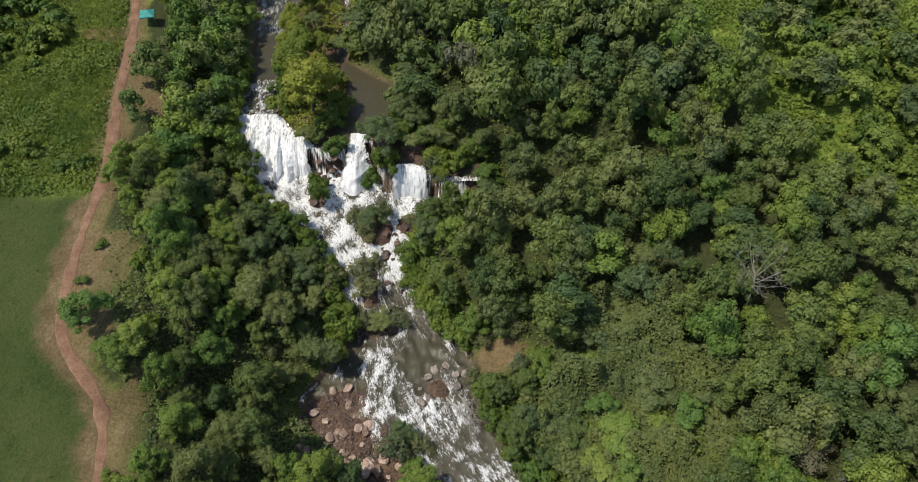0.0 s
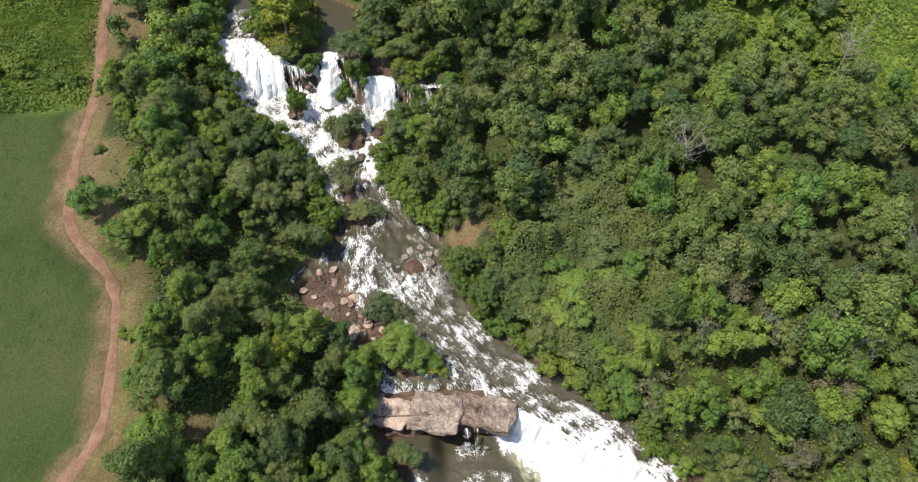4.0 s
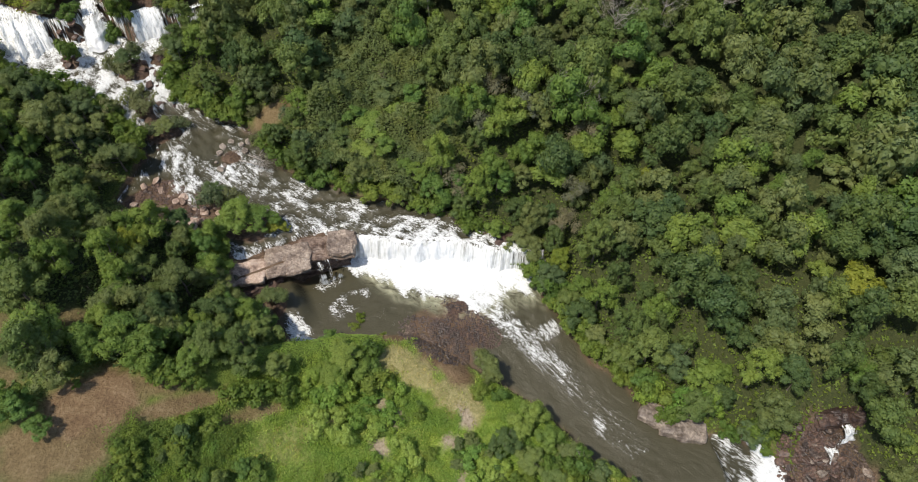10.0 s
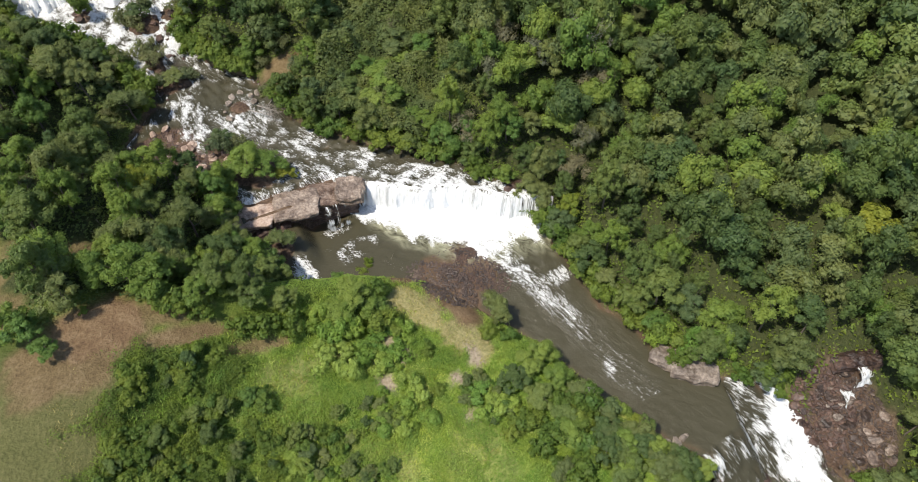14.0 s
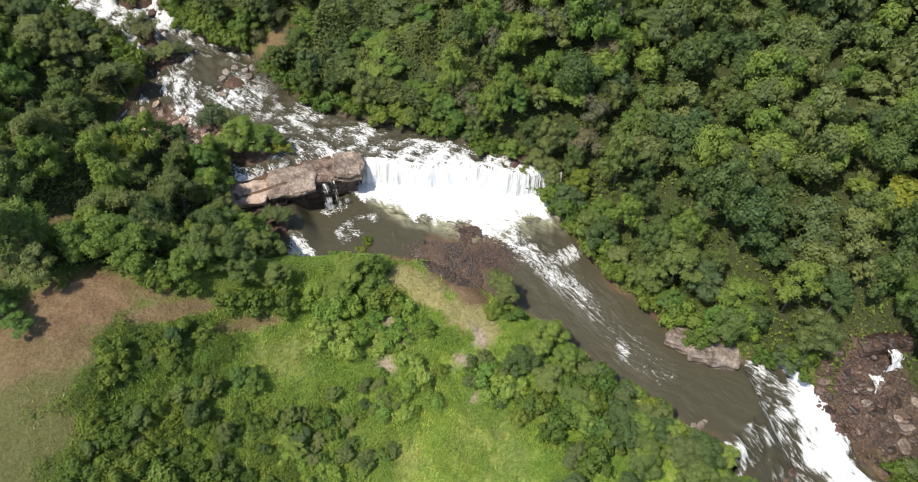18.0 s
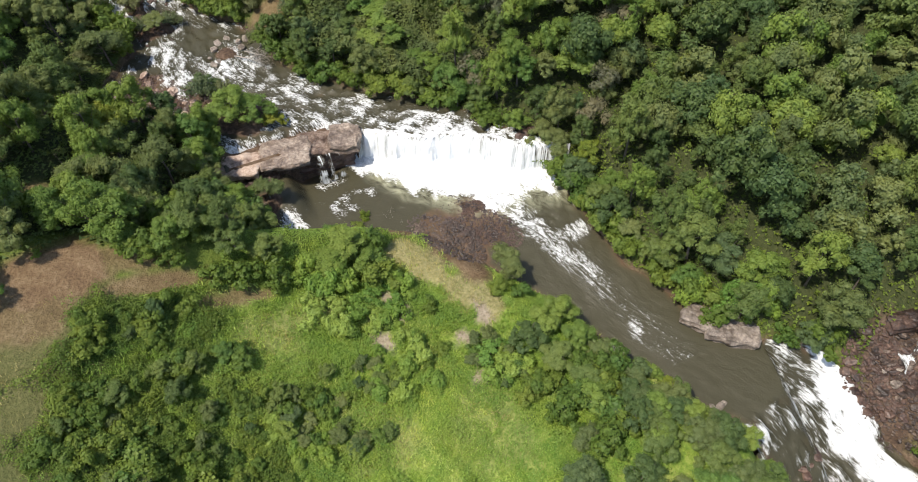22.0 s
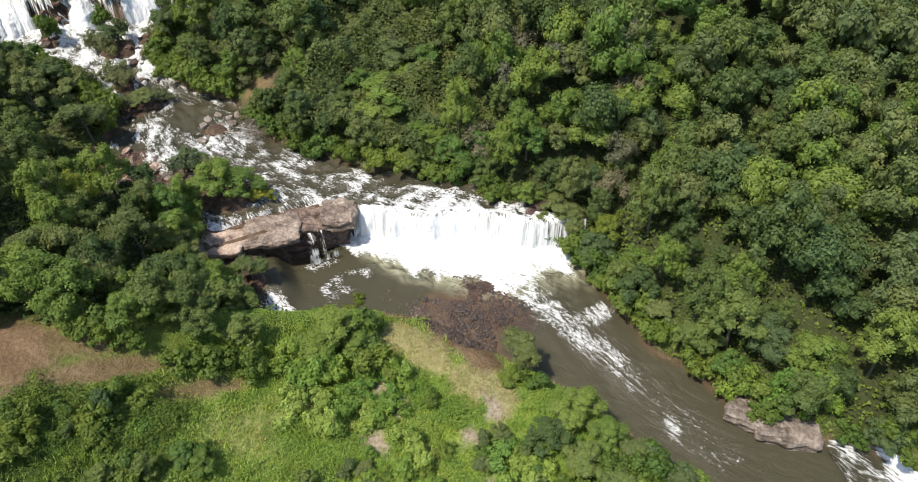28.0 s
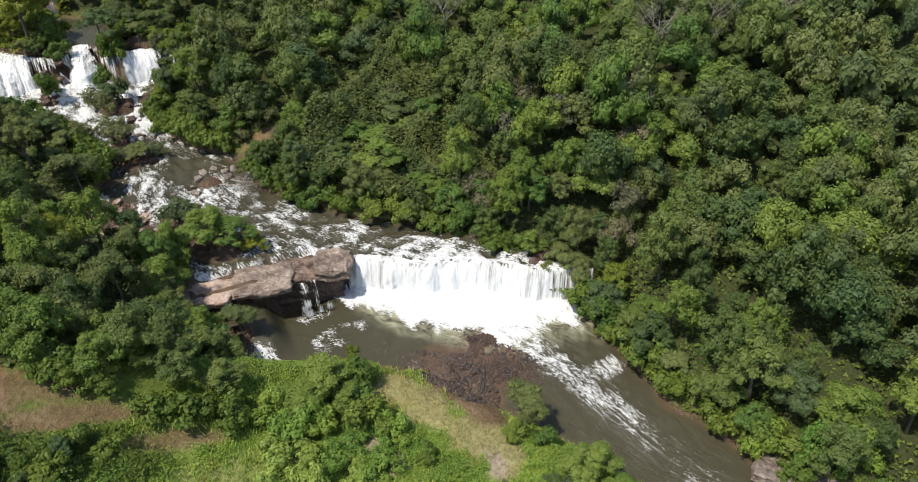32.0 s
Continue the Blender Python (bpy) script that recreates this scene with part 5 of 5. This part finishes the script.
scatter_shrubs(64, -24, -18, 11, 14, (0.35, 0.9), "dark green bush on the open slope")
scatter_shrubs(28, -23, -20, 11, 13, (0.22, 0.46), "small dark green tree on the open slope", ("forest", "olive", "forest", "bright"), tall=(0.6, 0.95))
scatter_shrubs(26, -6, -24, 7, 7, (0.22, 0.42), "small green tree in tall grass", ("olive", "bright", "forest"), tall=(0.5, 0.8))
scatter_shrubs(14, -31, -19, 6, 6, (0.4, 0.9), "dark green bush on the open slope")
scatter_shrubs(16, -10.5, -24, 6.5, 6, (0.35, 0.8), "green bush in tall grass", ("shrub", "fresh"))
scatter_shrubs(26, 25, -44, 10, 12, (0.5, 0.72), "", ("forest", "olive", "bright"), tall=(0.6, 0.8))
scatter_shrubs(22, 6, -19, 7, 7, (0.3, 0.7), "green bush in tall grass", ("shrub", "shrub", "fresh"))
scatter_shrubs(9, 13.5, -25, 4, 4, (0.22, 0.4), "small blue-green tree on the slope", ("forest", "olive"), tall=(0.6, 0.8))
scatter_shrubs(14, 2.5, -21.5, 5, 4, (0.5, 1.0), "light green bush in tall grass", ("fresh",))
scatter_shrubs(9, 4.4, -11, 3, 3.4, (0.5, 1.0), "light green bush in tall grass", ("fresh",))
scatter_shrubs(14, 2, -13, 6, 3, (0.5, 1.0), "light green bush on the slope", ("fresh",))
scatter_shrubs(16, 22, -33, 6, 9, (0.7, 1.4), "green bush on the river bank")
scatter_shrubs(12, 15, -27, 4, 5, (0.5, 1.0), "light green bush on the river bank", ("fresh", "shrub"))
scatter_shrubs(10, -4, -7, 5, 4, (0.6, 1.2), "light green bush on the slope", ("fresh",))
scatter_shrubs(12, -20.5, 2.2, 5, 1.8, (0.5, 1.1), "green bush at the edge of the woods")
scatter_shrubs(10, -26, -27, 8, 6, (0.7, 1.4), "dark green bush on the open slope")
scatter_shrubs(16, -76, 82, 12, 5, (0.6, 1.2), "", near=False)
scatter_shrubs(14, -86, 108, 8, 10, (0.5, 1.0), "", near=False)
scatter_shrubs(30, -92, 118, 14, 12, (0.8, 1.5), "", near=False)
scatter_shrubs(60, 100, 100, 45, 40, (0.4, 1.0), "", near=False)
scatter_shrubs(80, 70, 98, 14, 24, (0.6, 1.7), "", near=False)
scatter_shrubs(24, 66, 100, 14, 20, (0.6, 1.0), "", ("forest", "olive", "bright"), near=False)


def build_far_woods():
    """All plants that the camera never passes near, in one mesh."""
    order = list(LEAF_TONES)
    verts, faces, tints, slots, n = [], [], [], [], 0
    for sort, m in FAR_PLANTS:
        m = np.array(m)
        v, f = rng.choice(MID[sort] if m[0, 3] < 92 and -62 < m[1, 3] < 90 else FAR[sort])
        verts.append(v @ m[:3, :3].T + m[:3, 3])
        faces.append(f + n)
        tints.append(np.full(len(v), rng.random()))
        slots.append(np.full(len(f), order.index(sort)))
        n += len(v)
    me = mesh_of("far_woods", np.concatenate(verts), np.concatenate(faces), FAR_LEAVES[order[0]], False)
    for sort in order[1:]:
        me.materials.append(FAR_LEAVES[sort])
    me.polygons.foreach_set("material_index", np.concatenate(slots).astype(np.int32))
    layer(me, "tint", np.concatenate(tints))
    tagged(new("far_woods", me), "dense green woods and bushes covering the valley side", "woods", kind="stuff")


build_far_woods()


# ---- grass ----
def grass(name, label, count, cx, cy, rx, ry, height, material, seed, keep=None, blades=7):
    """Tufts of bent blades over an oval of ground."""
    g = np.random.default_rng(seed)
    a, d = g.uniform(0, 6.283, count), np.sqrt(g.random(count))
    x, y = cx + rx * d * np.cos(a), cy + ry * d * np.sin(a)
    ok = x < shore_left(y) - 1.0
    ok |= x > shore_right(y) + 1.0
    if keep is not None:
        ok &= keep(x, y, g)
    x, y = x[ok], y[ok]
    n = len(x)
    z = ground_height(x, y)
    k = blades
    turn = g.uniform(0, 6.283, (n, k))
    tall = height * g.uniform(0.5, 1.2, (n, 1)) * g.uniform(0.6, 1.1, (n, k))
    reach = tall * g.uniform(0.3, 1.0, (n, k))
    wide = 0.028 * g.uniform(0.7, 1.5, (n, k)) * (1 + 0.6 * height)
    dx, dy = np.cos(turn), np.sin(turn)
    ox, oy = x[:, None] + g.normal(0, 0.34, (n, k)), y[:, None] + g.normal(0, 0.34, (n, k))
    zz = z[:, None] + 0 * turn
    p = [np.stack([ox - dy * wide, oy + dx * wide, zz - 0.1], 2), np.stack([ox + dy * wide, oy - dx * wide, zz - 0.1], 2), np.stack([ox + dx * reach, oy + dy * reach, zz + tall * 0.8], 2)]
    v = np.stack(p, 2).reshape(-1, 3)
    f = np.arange(n * k * 3).reshape(-1, 3)
    me = mesh_of(name, v, f, material, False)
    layer(me, "tint", np.repeat(np.clip(fbm(x / 6, y / 6, seed, 4) * 2.8 - 0.95 + g.normal(0, 0.12, n), 0, 1), k * 3))
    tagged(new(name, me), label, "grass", kind="stuff")


def not_bare(x, y, g):
    return g.random(len(x)) > 1.3 * np.maximum(np.maximum(zones(x, y, BARE, 41), zones(x, y, SAND, 43)), 0.75 * zones(x, y, DRY, 42))


def only_dry(x, y, g):
    return g.random(len(x)) < zones(x, y, DRY, 42) * (1 - np.maximum(zones(x, y, BARE, 41), zones(x, y, SAND, 43)))


grass("tall_grass", "lush light green grass on the open slope", 19000, 0, -26, 38, 26, 0.6, GRASS_LUSH, 3, not_bare, 12)
grass("dry_grass", "pale dry grass on the bank and slope", 9000, 0, -12, 40, 22, 0.5, GRASS_DRY, 4, only_dry, 10)
grass("field_grass", "green rough grass beside the dirt road", 9000, -86, 102, 24, 32, 0.9, GRASS_FIELD, 5, lambda x, y, g: (x < road_x(y) - 2) & (y > 74), 9)
grass("meadow_grass", "light green tall meadow grass", 14000, 105, 98, 62, 55, 1.1, GRASS_FIELD, 6, lambda x, y, g: is_meadow(x, y) > 0.3, 9)
grass("lawn_grass", "short grass of the level field", 2500, -68, 48, 22, 30, 0.35, GRASS_SHORT, 7, lambda x, y, g: (x < road_x(y) - 2) & (y < 74), 7)


def undergrowth(name, label, count, box, sort, seed, keep, height=1.5, leaf=0.4, lump=2.2, loose=0.45):
    """Low leafy cover over the ground, in uneven mounds."""
    g = np.random.default_rng(seed)
    x, y = g.uniform(box[0], box[1], count), g.uniform(box[2], box[3], count)
    ok = keep(x, y, g)
    x, y = x[ok], y[ok]
    n = len(x)
    mound = np.clip((fbm(x / lump, y / lump, seed, 3) - 0.3) * 2.2, 0.02, 1.2)
    z = ground_height(x, y) + height * mound * g.uniform(1 - loose, 1.0, n)
    p = np.stack([x, y, z], 1)
    nrm = g.normal(size=(n, 3)) * 0.55 + np.array([0, 0, 1.0])
    nrm /= np.linalg.norm(nrm, axis=1)[:, None]
    a = np.cross(nrm, g.normal(size=(n, 3)))
    a /= np.linalg.norm(a, axis=1)[:, None]
    c = np.cross(nrm, a)
    s = leaf * g.uniform(0.6, 1.4, n)[:, None]
    v = np.stack([p - a * s * 0.5 - c * s * 0.3, p + a * s * 0.5 - c * s * 0.25, p + c * s * 0.8 - nrm * s * 0.2], 1).reshape(-1, 3)
    me = mesh_of(name, v, np.arange(n * 3).reshape(-1, 3), FAR_LEAVES[sort], False)
    layer(me, "tint", np.repeat(np.clip(fbm(x / 5, y / 5, seed + 1, 2), 0, 1), 3))
    tagged(new(name, me), label, "undergrowth", kind="stuff")


def bank_right(x, y, g):
    d = x - shore_right(y)
    free = (((x - BANK_SCAR[0]) / 4) ** 2 + ((y - BANK_SCAR[1]) / 3) ** 2 > 1) & (((x - 65) / 6.5) ** 2 + ((y + 50.5) / 8.5) ** 2 > 1) & (((x - 46) / 2.5) ** 2 + ((y + 33) / 2.5) ** 2 > 1)
    return (d > 0.0) & (d < 45) & free & (is_meadow(x, y) < 0.5) & (g.random(len(x)) < np.interp(d, [0, 8, 45], [1, 0.3, 0.1]))


def bank_left(x, y, g):
    d = shore_left(y) - x
    return (d > 0.0) & (x > road_x(y) + 5) & (y > 1) & (g.random(len(x)) > 1.2 * zones(x, y, BARE, 41)) & (g.random(len(x)) < np.interp(d, [0, 10, 45], [1, 0.7, 0.4]))


def thicket(x, y, g):
    patches = smooth(0.46, 0.56, fbm(x / 5.5, y / 5.5, 95, 3))
    free = 1 - np.maximum(np.maximum(zones(x, y, BARE, 41), zones(x, y, SAND, 43)), zones(x, y, DRY, 42))
    return (x < shore_left(y) - 0.8) & (x > -24) & ((y < -4) | (x > -14)) & (g.random(len(x)) < np.maximum(patches, smooth(-4, 0, y)) * free)


def creepers(x, y, g):
    d = x - shore_right(y)
    near = np.hypot((x - 24) / 15, (y - 39) / 19) + 0.5 * (fbm(x / 6, y / 6, 97, 3) - 0.5)
    return (d > 1) & (near < 1) & (((x - BANK_SCAR[0]) / 5.5) ** 2 + ((y - BANK_SCAR[1]) / 4) ** 2 > 1)


undergrowth("undergrowth", "leafy green undergrowth on the wooded river bank", 330000, (-12, 118, -70, 110), "shrub", 21, bank_right)
undergrowth("undergrowth", "leafy green undergrowth between trees", 90000, (-62, 0, 3, 112), "forest", 22, bank_left)


def rough_slope(x, y, g):
    near = np.minimum(np.hypot((x + 25) / 11, (y + 19) / 15), np.hypot((x + 11) / 8.5, (y + 25) / 8))
    return (g.random(len(x)) < smooth(1.15, 0.8, near + 0.9 * (fbm(x / 4, y / 4, 98, 3) - 0.5))) & (x < shore_left(y) - 2) & (g.random(len(x)) > zones(x, y, BARE, 41))


undergrowth("undergrowth", "rough green shrub cover on the open slope", 160000, (-40, -14, -40, 2), "shrub", 28, rough_slope, 1.3, 0.17, 1.6)
undergrowth("undergrowth", "lighter green shrub cover on the open slope", 90000, (-24, 2, -40, -8), "fresh", 29, rough_slope, 1.1, 0.16, 2.2)
undergrowth("undergrowth", "low green thicket on the open slope", 260000, (-24, 34, -56, 7), "fresh", 23, thicket, 1.0, 0.16, 2.6)
undergrowth("undergrowth", "light green creepers grown over the woods beside the rapids", 110000, (2, 46, 16, 64), "olive", 27, creepers, 6.6, 0.36, 5.0, 0.14)
undergrowth("undergrowth", "leafy green islet cover", 14000, (-38, -20, 92, 145), "yellow", 24, lambda x, y, g: ground_height(x, y) > water_level(x, y) + 0.35, 1.2)
undergrowth("undergrowth", "rough green weeds beside the dirt road", 60000, (-110, -58, 72, 140), "shrub", 25, lambda x, y, g: (x < road_x(y) - 1.5) & (y > 75) & (g.random(len(x)) > 1.2 * zones(x, y, BARE, 41)), 0.9, 0.42, 5.0)
undergrowth("undergrowth", "light green weeds of the far meadow", 90000, (38, 150, 40, 150), "shrub", 26, lambda x, y, g: is_meadow(x, y) > 0.4, 0.8, 0.5, 6.0)


# ---- the dirt road and the shelter ----
def build_road():
    ys = np.arange(-60, 170, 0.5)
    cx = road_x(ys)
    cx = np.convolve(np.pad(cx, 8, "edge"), np.ones(17) / 17, "valid")
    across = np.linspace(-1, 1, 9)
    half = 0.95 + 0.7 * (vnoise(ys / 2.5, ys * 0, 91) - 0.5)
    slope = np.gradient(cx, ys)
    nx, ny = 1 / np.hypot(1, slope), -slope / np.hypot(1, slope)
    x = (cx[:, None] + across * half[:, None] * nx[:, None])
    y = (ys[:, None] + across * half[:, None] * ny[:, None])
    rut = -0.05 * np.exp(-((np.abs(across) - 0.55) / 0.18) ** 2) - 0.22 * (np.abs(across) > 0.95)
    z = ground_height(x.ravel(), y.ravel()) + 0.12 + np.tile(rut, len(ys))
    me = mesh_of("road", np.stack([x.ravel(), y.ravel(), z], 1), grid_faces(9, len(ys)), ROAD)
    tagged(new("road", me), "narrow red-brown dirt road with wheel ruts", "road", kind="structure")


build_road()


def canopy_tent(x, y):
    cloth = Shader("turquoise_cloth")
    weave = cloth.noise(cloth.place(), 6.0, 4)
    cloth.set(Base_Color=cloth.ramp(weave, [(0.3, (0.08, 0.50, 0.47)), (0.7, (0.13, 0.62, 0.58))]), Roughness=0.7)
    steel = Shader("tent_steel").set(Base_Color=(0.5, 0.5, 0.5), Roughness=0.4, Metallic=1.0)
    ob = tagged(new("canopy_tent"), "turquoise canopy tent with four steel legs", "tent")
    ob.matrix_basis = pose(x, y, at_ground(x, y), 0, 0, 12)
    bm = bmesh.new()
    eave = [bm.verts.new((sx * 1.4, sy * 1.4, 2.1)) for sx, sy in ((-1, -1), (1, -1), (1, 1), (-1, 1))]
    hem = [bm.verts.new((v.co.x, v.co.y, 1.85)) for v in eave]
    peak = bm.verts.new((0, 0, 3.0))
    for i in range(4):
        j = (i + 1) % 4
        bm.faces.new((eave[i], eave[j], peak))
        bm.faces.new((hem[i], hem[j], eave[j], eave[i]))
    bmesh.ops.solidify(bm, geom=bm.faces[:], thickness=0.02)
    part("roof", bm, cloth.mat, ob)
    for sx, sy in ((-1, -1), (1, -1), (1, 1), (-1, 1)):
        bm = bmesh.new()
        bmesh.ops.create_cone(bm, segments=8, radius1=0.03, radius2=0.025, depth=2.2, cap_ends=True, matrix=Matrix.Translation((sx * 1.33, sy * 1.33, 1.0)))
        part("leg", bm, steel.mat, ob)


canopy_tent(-64.2, 122.6)


def driftwood(x, y, size, label, seed, z=None):
    r = random.Random(seed)
    me = trunk_mesh("driftwood", size, 0.05 * size / 3, size * 0.36, r, 11, DEADWOOD, 6)
    ob = tagged(new("driftwood", me), label, "driftwood", "stranded branches")
    ob.matrix_world = pose(x, y, (at_ground(x, y) if z is None else z) + 0.35, 82, 0, r.uniform(0, 360))


driftwood(-1.6, 45.0, 5.5, "pile of pale dead branches stranded in the rapids", 1, 2.2)
driftwood(0.2, 45.4, 5.0, "pile of pale dead branches stranded in the rapids", 2, 2.3)
driftwood(3.4, 46.6, 4.6, "pale fallen tree at the eroded bank", 3, 2.4)
driftwood(9.8, 3.4, 2.8, "small heap of grey branches on the gravel bar", 4)
driftwood(12.6, 2.0, 2.0, "small heap of grey branches on the gravel bar", 5)
